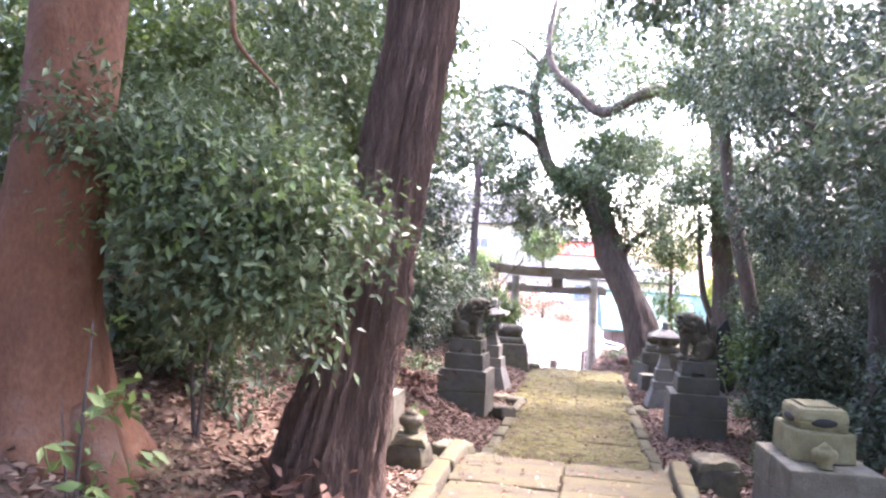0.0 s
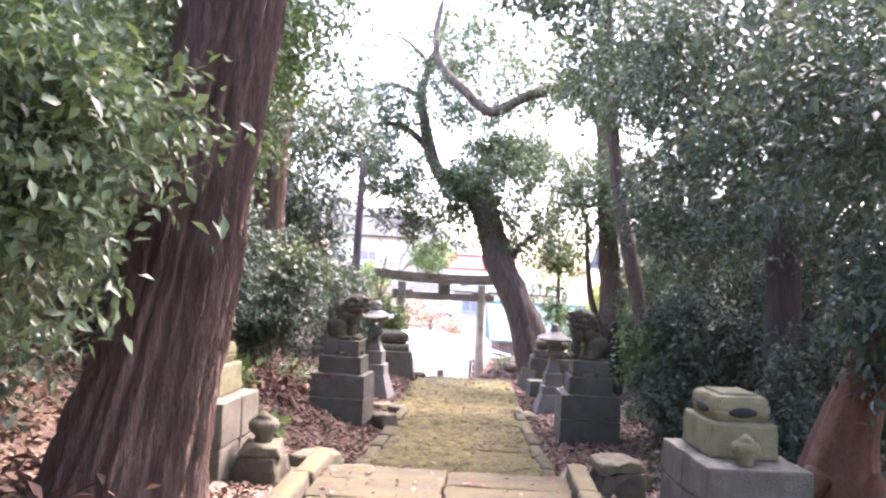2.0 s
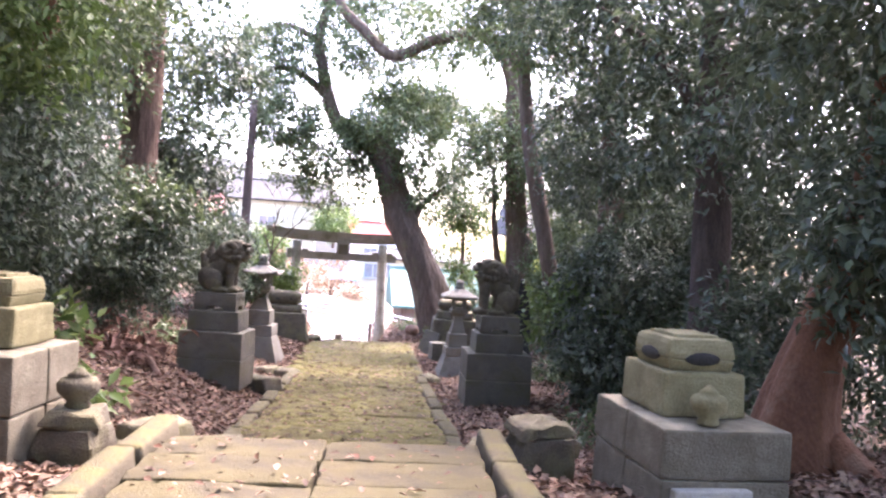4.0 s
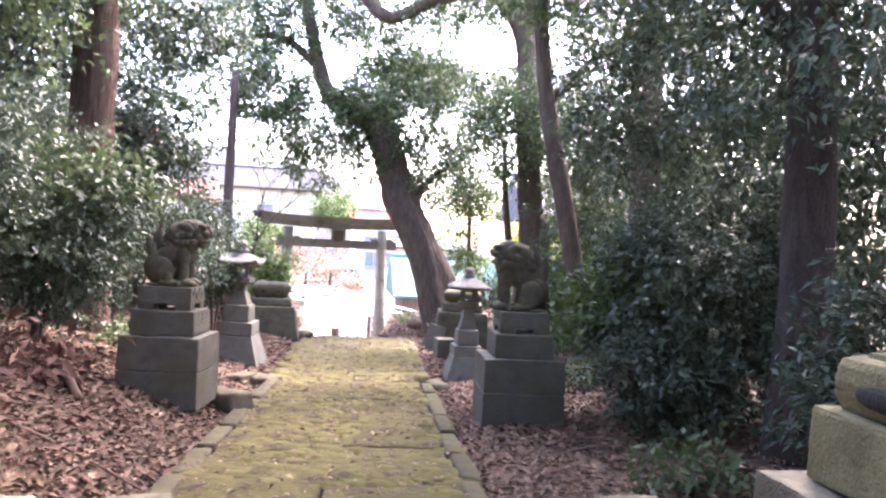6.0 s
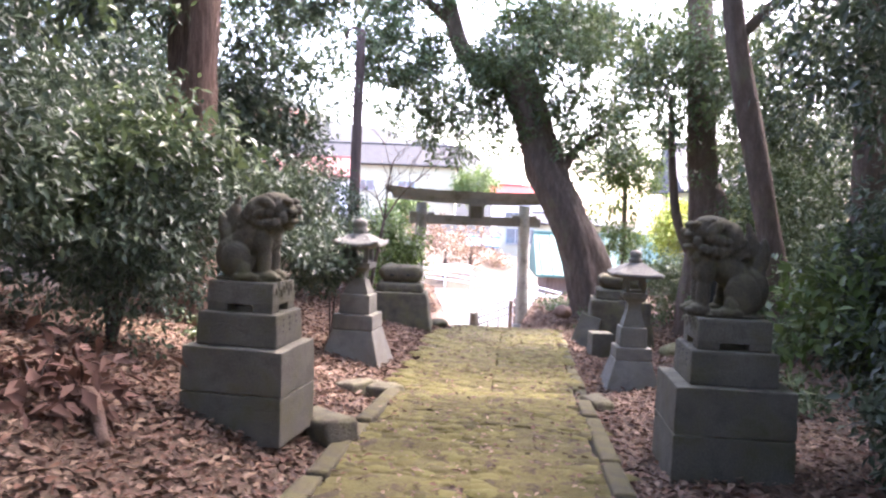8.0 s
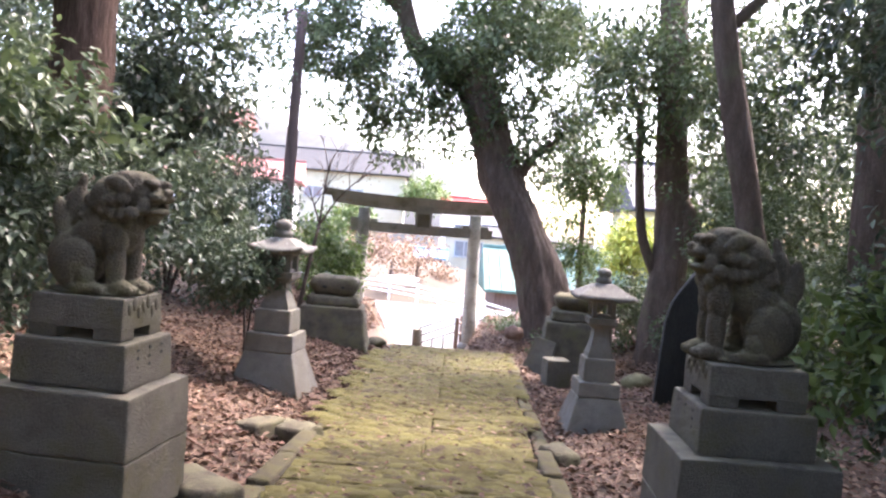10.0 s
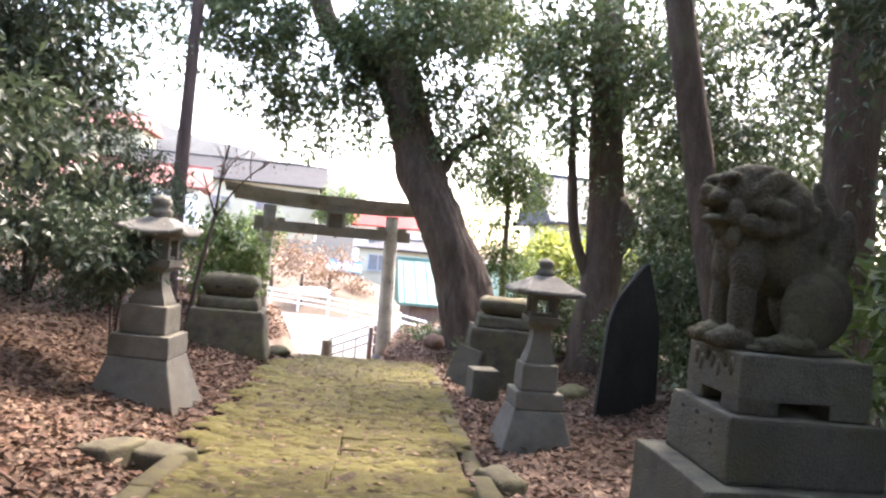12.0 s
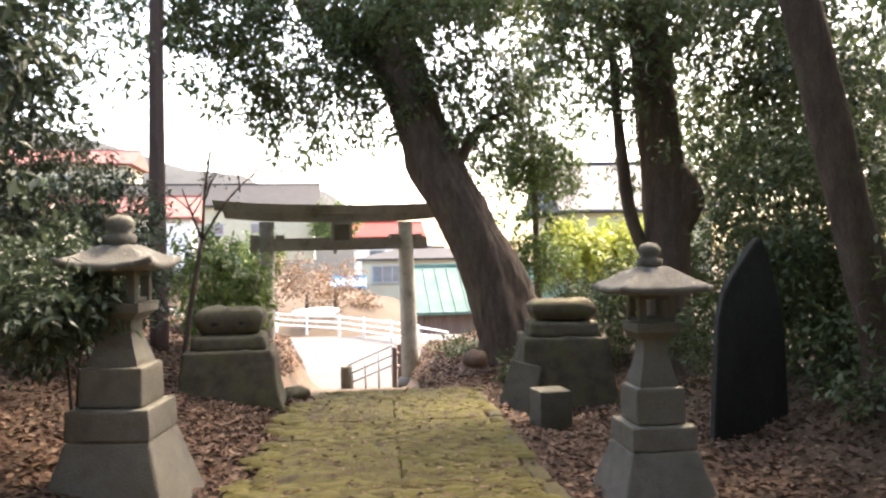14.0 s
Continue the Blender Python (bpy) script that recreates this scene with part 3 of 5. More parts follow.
def stone_lantern(x, y, z, rz, lv, wid, label, spread, upturn):
    """lv: heights of the tops of foot, slab, block, shaft, platform, fire box, roof and finial; wid: the foot's width."""
    t = thing("stone_lantern", label, "stone lantern", x, y, z, rz, "stone lanterns beside the path")
    w = wid
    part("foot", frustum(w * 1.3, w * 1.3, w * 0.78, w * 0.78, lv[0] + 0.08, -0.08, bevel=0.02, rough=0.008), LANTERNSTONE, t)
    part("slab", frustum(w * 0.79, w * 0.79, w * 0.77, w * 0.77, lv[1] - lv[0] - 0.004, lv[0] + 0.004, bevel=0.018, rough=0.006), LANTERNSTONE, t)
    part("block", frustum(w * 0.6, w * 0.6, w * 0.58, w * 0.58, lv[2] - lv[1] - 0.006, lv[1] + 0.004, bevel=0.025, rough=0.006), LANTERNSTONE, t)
    h0, h1 = lv[2], lv[3]
    shaft = loft([square_ring(w * f, h0 + (h1 - h0) * u, 4) for f, u in ((0.235, 0.01), (0.225, 0.12), (0.18, 0.4), (0.145, 0.7), (0.14, 0.9), (0.15, 1.0))])
    rough_up(shaft, 0.006, 8)
    part("shaft", shaft, LANTERNSTONE, t)
    part("platform", loft([square_ring(w * f, lv[3] + (lv[4] - lv[3]) * u, 4) for f, u in ((0.17, 0), (0.24, 0.4), (0.26, 0.45), (0.265, 1.0), (0.25, 1.02))]), LANTERNSTONE, t)
    # fire box with window openings: four corner posts, a sill and a head
    a, c = lv[4] + 0.004, lv[5]
    hw = w * 0.175
    for sx in (-1, 1):
        for sy in (-1, 1):
            part("corner_post", frustum(w * 0.085, w * 0.085, w * 0.085, w * 0.085, c - a, a, sx * hw, sy * hw, bevel=0.006, cuts=0, rough=0.003), LANTERNSTONE, t)
    part("box_sill", frustum(w * 0.4, w * 0.4, w * 0.4, w * 0.4, 0.035, a, bevel=0.006, cuts=0, rough=0), LANTERNSTONE, t)
    part("box_head", frustum(w * 0.41, w * 0.41, w * 0.41, w * 0.41, 0.04, c - 0.04, bevel=0.006, cuts=0, rough=0), LANTERNSTONE, t)
    hr = lv[6] - lv[5]
    rings = [square_ring(w * f * spread, lv[5] + hr * u, 12, w * l) for f, u, l in ((0.2, 0.0, 0), (0.36, 0.0, 0.01), (0.47, 0.04, upturn), (0.485, 0.2, upturn * 1.1), (0.43, 0.34, upturn * 0.6), (0.34, 0.52, upturn * 0.25), (0.25, 0.75, 0.01), (0.16, 0.95, 0), (0.12, 1.0, 0))]
    roof = loft(rings)
    rough_up(roof, 0.01, 10)
    part("roof", roof, LICHEN, t, "lichen-flecked lantern roof", smooth=True)
    hf = lv[7] - lv[6]
    part("finial", lathe([(w * r, lv[6] + hf * u) for r, u in ((0.13, -0.05), (0.15, 0.1), (0.15, 0.3), (0.1, 0.38), (0.13, 0.55), (0.135, 0.75), (0.09, 0.92), (0.02, 1.0))], 16, 0, 0, 0, 0.006), LANTERNSTONE, t, smooth=True)
    return t


stone_lantern(4.1, 21.72, 0.0, 2, (0.45, 0.63, 0.92, 1.28, 1.41, 1.63, 1.84, 2.03), 0.655, "grey stone lantern with a lichened umbrella roof on leafy soil", 1.12, 0.03)
stone_lantern(0.02, 21.88, 0.05, -4, (0.6, 0.83, 1.13, 1.47, 1.6, 1.84, 2.04, 2.27), 0.79, "larger grey stone lantern with an upturned square roof beside a bush", 0.93, 0.075)


def guardian(name, x, y, z, rz, label, lean, stride):
    """A seated guardian lion looking along +x of its own axes: one carved block. lean: the head's reach; stride: the forelegs' reach."""
    b = bmesh.new()

    def ball(cx, cy, cz, rx, ry, rz_, tilt=0.0):
        m = Matrix.Translation((cx, cy, cz)) @ Matrix.Rotation(radians(tilt), 4, "Y") @ Matrix.Diagonal((rx, ry, rz_, 1))
        bmesh.ops.create_icosphere(b, subdivisions=3, radius=1, matrix=m)

    h, f = lean, stride
    ball(0.05, 0, 0.012, 0.3, 0.2, 0.022)
    ball(-0.09, 0, 0.2, 0.17, 0.16, 0.19)
    ball(0.06, 0, 0.36, 0.25, 0.14, 0.14, -38)
    ball(f, 0, 0.4, 0.1, 0.135, 0.16)
    for s in (-1, 1):
        ball(-0.03, s * 0.13, 0.17, 0.14, 0.065, 0.15, 12)
        ball(0.06, s * 0.155, 0.09, 0.06, 0.045, 0.08)
        ball(0.07, s * 0.155, 0.04, 0.11, 0.055, 0.042)
        ball(f, s * 0.09, 0.33, 0.075, 0.07, 0.12)
        ball(f + 0.01, s * 0.09, 0.18, 0.058, 0.056, 0.18)
        ball(f + 0.04, s * 0.09, 0.045, 0.09, 0.066, 0.05)
        for q in (-1, 0, 1):
            ball(f + 0.115, s * 0.09 + q * 0.038, 0.034, 0.032, 0.02, 0.03)
            ball(0.17, s * 0.155 + q * 0.032, 0.032, 0.03, 0.017, 0.027)
        ball(h + 0.125, s * 0.07, 0.672, 0.045, 0.052, 0.024, 14)
        ball(h + 0.14, s * 0.06, 0.635, 0.024, 0.026, 0.022)
        ball(h + 0.15, s * 0.055, 0.59, 0.05, 0.052, 0.034)
        ball(h + 0.1, s * 0.11, 0.53, 0.04, 0.03, 0.05)
        ball(h - 0.02, s * 0.155, 0.645, 0.075, 0.026, 0.045, 35)
        for q in range(6):
            ball(h + 0.05 - 0.06 * q, s * (0.15 - 0.003 * q * q), 0.49 + 0.006 * q * (q - 3), 0.042, 0.036, 0.042)
            ball(h - 0.01 - 0.055 * q, s * (0.15 - 0.005 * q * q), 0.57 - 0.012 * q, 0.042, 0.036, 0.042)
            ball(h - 0.03 - 0.05 * q, s * (0.1 - 0.006 * q), 0.7 - 0.02 * q - 0.006 * q * q, 0.042, 0.042, 0.03)
    ball(h, 0, 0.61, 0.14, 0.145, 0.125)
    ball(h - 0.05, 0, 0.67, 0.15, 0.15, 0.07, -8)
    ball(h - 0.14, 0, 0.56, 0.13, 0.15, 0.15, -30)
    ball(h - 0.22, 0, 0.45, 0.1, 0.12, 0.13, -40)
    ball(h + 0.14, 0, 0.6, 0.06, 0.09, 0.036, 6)
    ball(h + 0.19, 0, 0.622, 0.024, 0.05, 0.026)
    ball(h + 0.12, 0, 0.502, 0.075, 0.085, 0.026, -6)
    ball(h + 0.1, 0, 0.465, 0.045, 0.06, 0.04)
    for q in range(5):
        ball(f + 0.07, (q - 2) * 0.05, 0.44 - 0.02 * (2 - abs(q - 2)), 0.035, 0.03, 0.045)
    ball(-0.16, 0, 0.36, 0.07, 0.09, 0.17, -6)
    ball(-0.12, 0.0, 0.52, 0.055, 0.06, 0.13, 14)
    ball(-0.2, 0.05, 0.47, 0.04, 0.045, 0.12, 4)
    ball(-0.19, -0.05, 0.45, 0.04, 0.045, 0.11, -6)
    ball(-0.06, -0.03, 0.47, 0.035, 0.05, 0.1, 24)
    ball(-0.09, 0.0, 0.64, 0.026, 0.03, 0.065, 18)
    ob = part(name, b, OLDSTONE)
    ob.matrix_world = pose(x, y, z, 0, 0, rz)
    rm = ob.modifiers.new("carve", "REMESH")
    rm.mode, rm.voxel_size, rm.use_smooth_shade = "VOXEL", 0.008, True
    sm = ob.modifiers.new("wear", "SMOOTH")
    sm.factor, sm.iterations = 0.4, 1
    return tagged(ob, label, "statue", "guardian figures beside the path")


def pedestal(x, y, z, rz, sizes, label):
    t = thing("statue_pedestal", label, "pedestal", x, y, z, rz, "guardian pedestals")
    h = 0.0
    names = ("base_block", "middle_block", "top_block")
    for k, (w, d, hh) in enumerate(sizes):
        low = 0.12 if k == 0 else 0.0
        if k == 0:
            half = (hh + low) * 0.52
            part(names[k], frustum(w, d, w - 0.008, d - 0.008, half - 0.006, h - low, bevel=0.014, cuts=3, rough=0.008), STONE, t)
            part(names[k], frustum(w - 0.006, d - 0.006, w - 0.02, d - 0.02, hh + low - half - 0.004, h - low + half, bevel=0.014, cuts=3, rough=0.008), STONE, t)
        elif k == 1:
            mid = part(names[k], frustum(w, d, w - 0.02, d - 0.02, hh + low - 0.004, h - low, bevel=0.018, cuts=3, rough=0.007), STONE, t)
            face = 1 if x < 2 else -1
            for q in range(3):
                for r in range(4 - q):
                    part("inscription_mark", frustum(0.012, 0.03, 0.012, 0.022, 0.014 + 0.006 * ((q + r) % 2), h + hh * 0.78 - r * 0.05, face * (w / 2 - 0.011), (q - 1) * d * 0.24, bevel=0, cuts=0, rough=0), SLATE, mid, "small worn carved stroke")
        else:
            # carved top block on short feet
            top = part(names[k], frustum(w, d, w - 0.015, d - 0.015, hh - 0.06, h + 0.06, bevel=0.012, cuts=3, rough=0.007), STONE, t)
            for sx in (-1, 1):
                for sy in (-1, 1):
                    part("block_foot", frustum(w * 0.3, d * 0.3, w * 0.3, d * 0.3, 0.075, h, sx * w * 0.34, sy * d * 0.34, bevel=0.008, cuts=0, rough=0), STONE, top)
            for side in (-1, 1):
                for q in range(7):
                    orn = bmesh.new()
                    m = Matrix.Translation((side * (w / 2 - 0.006), (q - 3) * d * 0.11, h + 0.08 + hh * 0.42 + 0.03 * math.sin(q * 2.1))) @ Matrix.Diagonal((0.014, d * 0.05, hh * 0.17, 1))
                    bmesh.ops.create_icosphere(orn, subdivisions=2, radius=1, matrix=m)
                    part("relief_petal", orn, STONE, top, smooth=True)
        h += hh
    return h


hk = pedestal(0.2, 16.66, 0.68, -5, [(0.88, 0.76, 0.65), (0.7, 0.58, 0.275), (0.58, 0.47, 0.245)], "three-tier dark stone pedestal on the leafy bank")
guardian("guardian_lion_statue", 0.14, 16.66, 0.68 + hk, -6, "worn grey stone guardian lion sitting on its pedestal", 0.27, 0.2)
hk = pedestal(4.17, 17.0, 0.5, 0, [(0.95, 0.86, 0.68), (0.7, 0.66, 0.28), (0.59, 0.55, 0.25)], "three-tier dark stone pedestal beside a dense bush")
lion = guardian("guardian_lion_statue", 4.22, 17.01, 0.5 + hk, 180, "dark stone guardian lion facing the path with leaves behind", 0.23, 0.25)
lion.scale = (1.05, 1.05, 1.12)


def stele():
    t = thing("stone_stele", "tall dark slate slab with a pointed top", "stone stele", 5.52, 23.1, 0.0, 4)
    outline = [(-0.37, -0.15), (0.43, -0.15), (0.42, 0.5), (0.4, 1.1), (0.38, 1.4), (0.32, 1.62), (0.25, 1.86), (0.18, 2.08), (0.11, 2.03), (0.02, 1.9), (-0.1, 1.74), (-0.21, 1.56), (-0.28, 1.3), (-0.31, 0.95), (-0.35, 0.4)]
    b = bmesh.new()
    f = [b.verts.new((x, -0.06 - 0.01 * math.sin(z * 3), z)) for x, z in outline]
    r = [b.verts.new((x * 0.94, 0.07, z)) for x, z in outline]
    b.faces.new(f)
    b.faces.new(r[::-1])
    for k in range(len(f)):
        b.faces.new((f[k - 1], r[k - 1], r[k], f[k])[::-1])
    bmesh.ops.recalc_face_normals(b, faces=b.faces)
    bmesh.ops.bevel(b, geom=b.edges[:], offset=0.012, segments=2, affect="EDGES")
    rough_up(b, 0.008, 6)
    part("slab", b, SLATE, t)


stele()


def boulder(name, x, y, z, r, mat, label, category="rock", squash=0.6, seed=0):
    b = bmesh.new()
    bmesh.ops.create_icosphere(b, subdivisions=3, radius=r)
    off = Vector((seed * 3.1, seed, 0))
    for v in b.verts:
        v.co *= 1 + 0.35 * noise.noise(v.co / r * 0.9 + off)
        v.co.z *= squash
    rough_up(b, r * 0.06, 3 / r)
    ob = part(name, b, mat, smooth=True)
    ob.location = (x, y, z)
    return tagged(ob, label, category)


boulder("rock", 5.75, 22.75, 0.05, 0.24, MOSSTONE, "mossy rock at the foot of the slate stele", seed=1)
boulder("rock", 5.35, 25.0, 0.02, 0.26, MOSSTONE, "squat mossy boulder among fallen leaves", seed=2)
# a brown tree stump, shaped with the boulder function
boulder("rock", 3.5, 28.3, 0.25, 0.2, ROOTBARK, "rounded brown stump beside the leaning tree", seed=3, squash=0.8)
boulder("rock", 0.75, 26.9, 0.02, 0.2, OLDSTONE, "rough stone at the end of the path", seed=4)


def small_shrine(x, y, z, rz, w, label, group, mat, capmat, h=(0.72, 0.16, 0.24)):
    """Stone altar: tapered body, moulded slab and a hollowed top stone."""
    t = thing("stone_altar", label, "stone altar", x, y, z, rz, group)
    part("body", frustum(w * 1.12, w * 0.95, w * 0.88, w * 0.72, h[0] + 0.12, -0.12, bevel=0.04, cuts=9, rough=0.035), mat, t, smooth=True)
    part("moulding", frustum(w * 0.78, w * 0.62, w * 0.72, w * 0.56, h[1] - 0.005, h[0] - 0.01, bevel=0.05, cuts=6, rough=0.03), mat, t, smooth=True)
    z1 = h[0] + h[1]
    top = loft([[(px * s, py * s, z1 + h[2] * u) for px, py, _ in square_ring(w * 0.3, 0, 6)] for s, u in ((0.92, 0.0), (1.0, 0.1), (1.12, 0.35), (1.15, 0.6), (1.05, 0.85), (0.85, 0.98), (0.6, 0.92), (0.4, 0.85))])
    for v in top.verts:
        v.co.y *= 0.75
    rough_up(top, 0.035, 7)
    cap = part("top_stone", top, capmat, t, smooth=True)
    # solid dark blobs stand in for the shade inside the carved hollows
    for sx in (-0.45, 0.45):
        b = bmesh.new()
        bmesh.ops.create_icosphere(b, subdivisions=2, radius=1, matrix=Matrix.Translation((sx * w * 0.3, -w * 0.245, z1 + h[2] * 0.42)) @ Matrix.Diagonal((0.055, 0.02, 0.03, 1)))
        part("carved_hollow", b, SLATE, cap)
    return t


small_shrine(4.55, 26.7, -0.2, -3, 1.3, "old dark stone altar with a mossy hollowed cap", "end altars", OLDSTONE, OLDSTONE, (0.98, 0.22, 0.3))
small_shrine(0.0, 26.2, -0.04, 5, 1.25, "old dark stone altar with moss at the path's end", "end altars", OLDSTONE, OLDSTONE, (0.82, 0.2, 0.34))
lean_slab = part("leaning_slab", frustum(0.5, 0.1, 0.42, 0.09, 0.8, 0, bevel=0.02, rough=0.01), STONE)
lean_slab.matrix_world = pose(3.72, 26.05, -0.3, -18, 12, -20)
tagged(lean_slab, "grey stone slab leaning against the altar", "stone slab")
block = part("stone_block", frustum(0.42, 0.42, 0.4, 0.4, 0.62, -0.2, bevel=0.02, rough=0.008), STONE)
block.matrix_world = pose(4.02, 25.06, -0.12, 0, 0, 8)
tagged(block, "squared grey stone block lying on leaves", "stone block")


def block_altar(x, y, z, rz, w, d, h, label, niche):
    """Altar of squared blocks in two courses, a smaller block and a hollowed cap."""
    t = thing("stone_altar", label, "stone altar", x, y, z, rz, "block altars beside the landing")
    half = h / 2
    for c in range(2):
        zz = -0.15 if c == 0 else half + 0.004
        hh = half + 0.15 if c == 0 else half - 0.004
        k = 2
        for i in range(k):
            u = (i + 0.5) / k - 0.5
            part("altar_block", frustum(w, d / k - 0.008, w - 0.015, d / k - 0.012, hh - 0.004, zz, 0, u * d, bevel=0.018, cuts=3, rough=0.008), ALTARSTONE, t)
    uw, ud, uh = w * 0.68, d * 0.6, 0.25
    part("upper_block", frustum(uw, ud, uw - 0.02, ud - 0.02, uh, h + 0.003, 0, d * 0.08, bevel=0.02, cuts=3, rough=0.008), MOSSTONE, t, "moss-filmed block")
    z1 = h + uh
    top = frustum(uw * 0.74, ud * 0.74, uw * 0.82, ud * 0.82, 0.07, z1 + 0.002, 0, d * 0.08, bevel=0.015, cuts=3, rough=0.008)
    frustum(uw * 0.84, ud * 0.84, uw * 0.78, ud * 0.78, 0.12, z1 + 0.066, 0, d * 0.08, bevel=0.035, cuts=3, rough=0.008, bm=top)
    cap = part("top_stone", top, MOSSTONE, t, "mossy cap stone")
    part("lid_panel", frustum(uw * 0.56, ud * 0.56, uw * 0.54, ud * 0.54, 0.022, z1 + 0.182, 0, d * 0.08, bevel=0.006, cuts=2, rough=0.004), MOSSTONE, cap)
    # the cap's hollows: their shade as dark blobs set on two faces
    for a in range(2):
        b = bmesh.new()
        pos = (0, d * 0.08 - ud * 0.405, z1 + 0.075) if a == 0 else (-uw * 0.405, d * 0.08, z1 + 0.075)
        dim = (uw * 0.22, 0.02, 0.04) if a == 0 else (0.02, ud * 0.22, 0.04)
        bmesh.ops.create_icosphere(b, subdivisions=2, radius=1, matrix=Matrix.Translation(pos) @ Matrix.Diagonal((*dim, 1)))
        part("carved_hollow", b, SLATE, cap)
    if niche:
        n = frustum(w * 0.58, 0.07, w * 0.58, 0.07, h * 0.44, 0.0, -0.1, -d / 2 - 0.028, bevel=0.01, cuts=1, rough=0.004)
        panel = part("niche_panel", n, PALESTONE, t, "pale stone panel with a round hole")
        # the hole's dark inside drawn as a slate-coloured disc on the panel
        hole = bmesh.new()
        bmesh.ops.create_cone(hole, cap_ends=True, segments=20, radius1=0.05, radius2=0.05, depth=0.012, matrix=Matrix.Translation((-0.1, -d / 2 - 0.066, h * 0.22)) @ Matrix.Rotation(math.pi / 2, 4, "X"))
        part("round_hole", hole, SLATE, panel)
    return z1


block_altar(4.2, 10.12, 1.22, 4, 0.74, 1.0, 0.54, "grey block altar under a moss-filmed cap stone", True)
block_altar(-0.12, 10.85, 1.12, -3, 0.85, 0.9, 0.72, "grey block altar with a mossy cap behind the cedar", False)


def urn(x, y, z, r, h, mat, label, rx=0):
    b = lathe([(r * 0.55, 0), (r * 0.62, h * 0.06), (r * 0.5, h * 0.14), (r * 0.95, h * 0.4), (r, h * 0.6), (r * 0.85, h * 0.72), (r * 0.5, h * 0.78), (r * 0.55, h * 0.82), (r * 0.3, h * 0.9), (r * 0.2, h * 0.96), (r * 0.05, h)], 20, rough=0.004)
    ob = part("stone_urn", b, mat, smooth=True)
    ob.matrix_world = pose(x, y, z, rx, 0, 0)
    return tagged(ob, label, "urn")


urn(4.16, 9.73, 1.765, 0.1, 0.21, MOSSTONE, "small moss-filmed stone urn on the altar ledge")
urn(0.52, 10.75, 1.485, 0.13, 0.25, OLDSTONE, "dark weathered stone pot beside the altar")
for k, (x, y, z, w, d, h, rx, ry, rz) in enumerate([(3.5, 10.85, 1.16, 0.4, 0.36, 0.26, 2, 2, 8), (3.5, 10.85, 1.425, 0.42, 0.36, 0.08, 3, -5, 12), (3.75, 11.15, 1.18, 0.22, 0.2, 0.12, -8, 14, 50),
                                                  (0.53, 10.72, 1.1, 0.42, 0.36, 0.28, 0, 2, -10), (0.62, 11.15, 1.06, 0.3, 0.26, 0.1, 6, -8, 25), (0.53, 10.73, 1.38, 0.36, 0.34, 0.11, 0, 1, 5)]):
    random.seed(200 + k)
    ob = part("broken_stone", frustum(w, d, w * 0.8, d * 0.86, h, 0, bevel=0.025, rough=0.03), OLDSTONE)
    ob.matrix_world = pose(x, y, z, rx, ry, rz)
    tagged(ob, "broken piece of carved stone lying on leaves", "stone piece", "broken stones")
flat = [(1.0, 12.9, 0.7, 0.5, 0.4), (0.5, 19.5, 0.3, 0.5, 0.35), (0.85, 19.55, 0.27, 0.34, 0.5), (3.4, 19.4, 0.3, 0.3, 0.4), (0.72, 17.1, 0.55, 0.35, 0.8), (3.3, 11.3, 1.15, 0.4, 0.5), (0.85, 11.35, 1.2, 0.45, 0.4)]
for k, (x, y, z, w, d) in enumerate(flat):
    random.seed(300 + k)
    ob = part("edging_stone", frustum(w, d, w * 0.85, d * 0.85, 0.22, -0.14, bevel=0.04, rough=0.03), OLDSTONE, smooth=True)
    ob.matrix_world = pose(x, y, z, rs.uniform(-5, 5), rs.uniform(-5, 5), rs.uniform(0, 90))
    tagged(ob, "rough edging stone half sunk in leaves", "stone", "edging stones")


def fallen_log(pts, r, label):
    ob = part("fallen_branch", limb(pts, [r, r * 0.9, r * 0.5], 8, 5, 0.04), ROOTBARK, smooth=True)
    return tagged(ob, label, "branch", "fallen branches")


def on_soil(x, y, up=0.02):
    return (x, y, soil_z(x, y) + up)


fallen_log([on_soil(-0.9, 15.6, 0.1), on_soil(-0.45, 15.3, 0.12), on_soil(-0.1, 14.9, 0.03)], 0.075, "short thick fallen log on the leafy bank")
for k, (x, y, a, l) in enumerate([(0.3, 13.6, 10, 1.1), (-0.4, 13.0, 40, 0.9), (0.2, 18.4, 150, 0.8), (4.6, 15.2, 20, 1.0), (3.9, 19.0, 70, 0.7), (-0.8, 20.4, 30, 0.9), (4.6, 20.2, 160, 0.6), (0.1, 12.0, 60, 0.8), (4.9, 14.0, 110, 0.9)]):
    dx, dy = math.cos(radians(a)) * l / 2, math.sin(radians(a)) * l / 2
    fallen_log([on_soil(x - dx, y - dy), on_soil(x, y, 0.05), on_soil(x + dx, y + dy)], 0.014, "thin fallen twig among dead leaves")


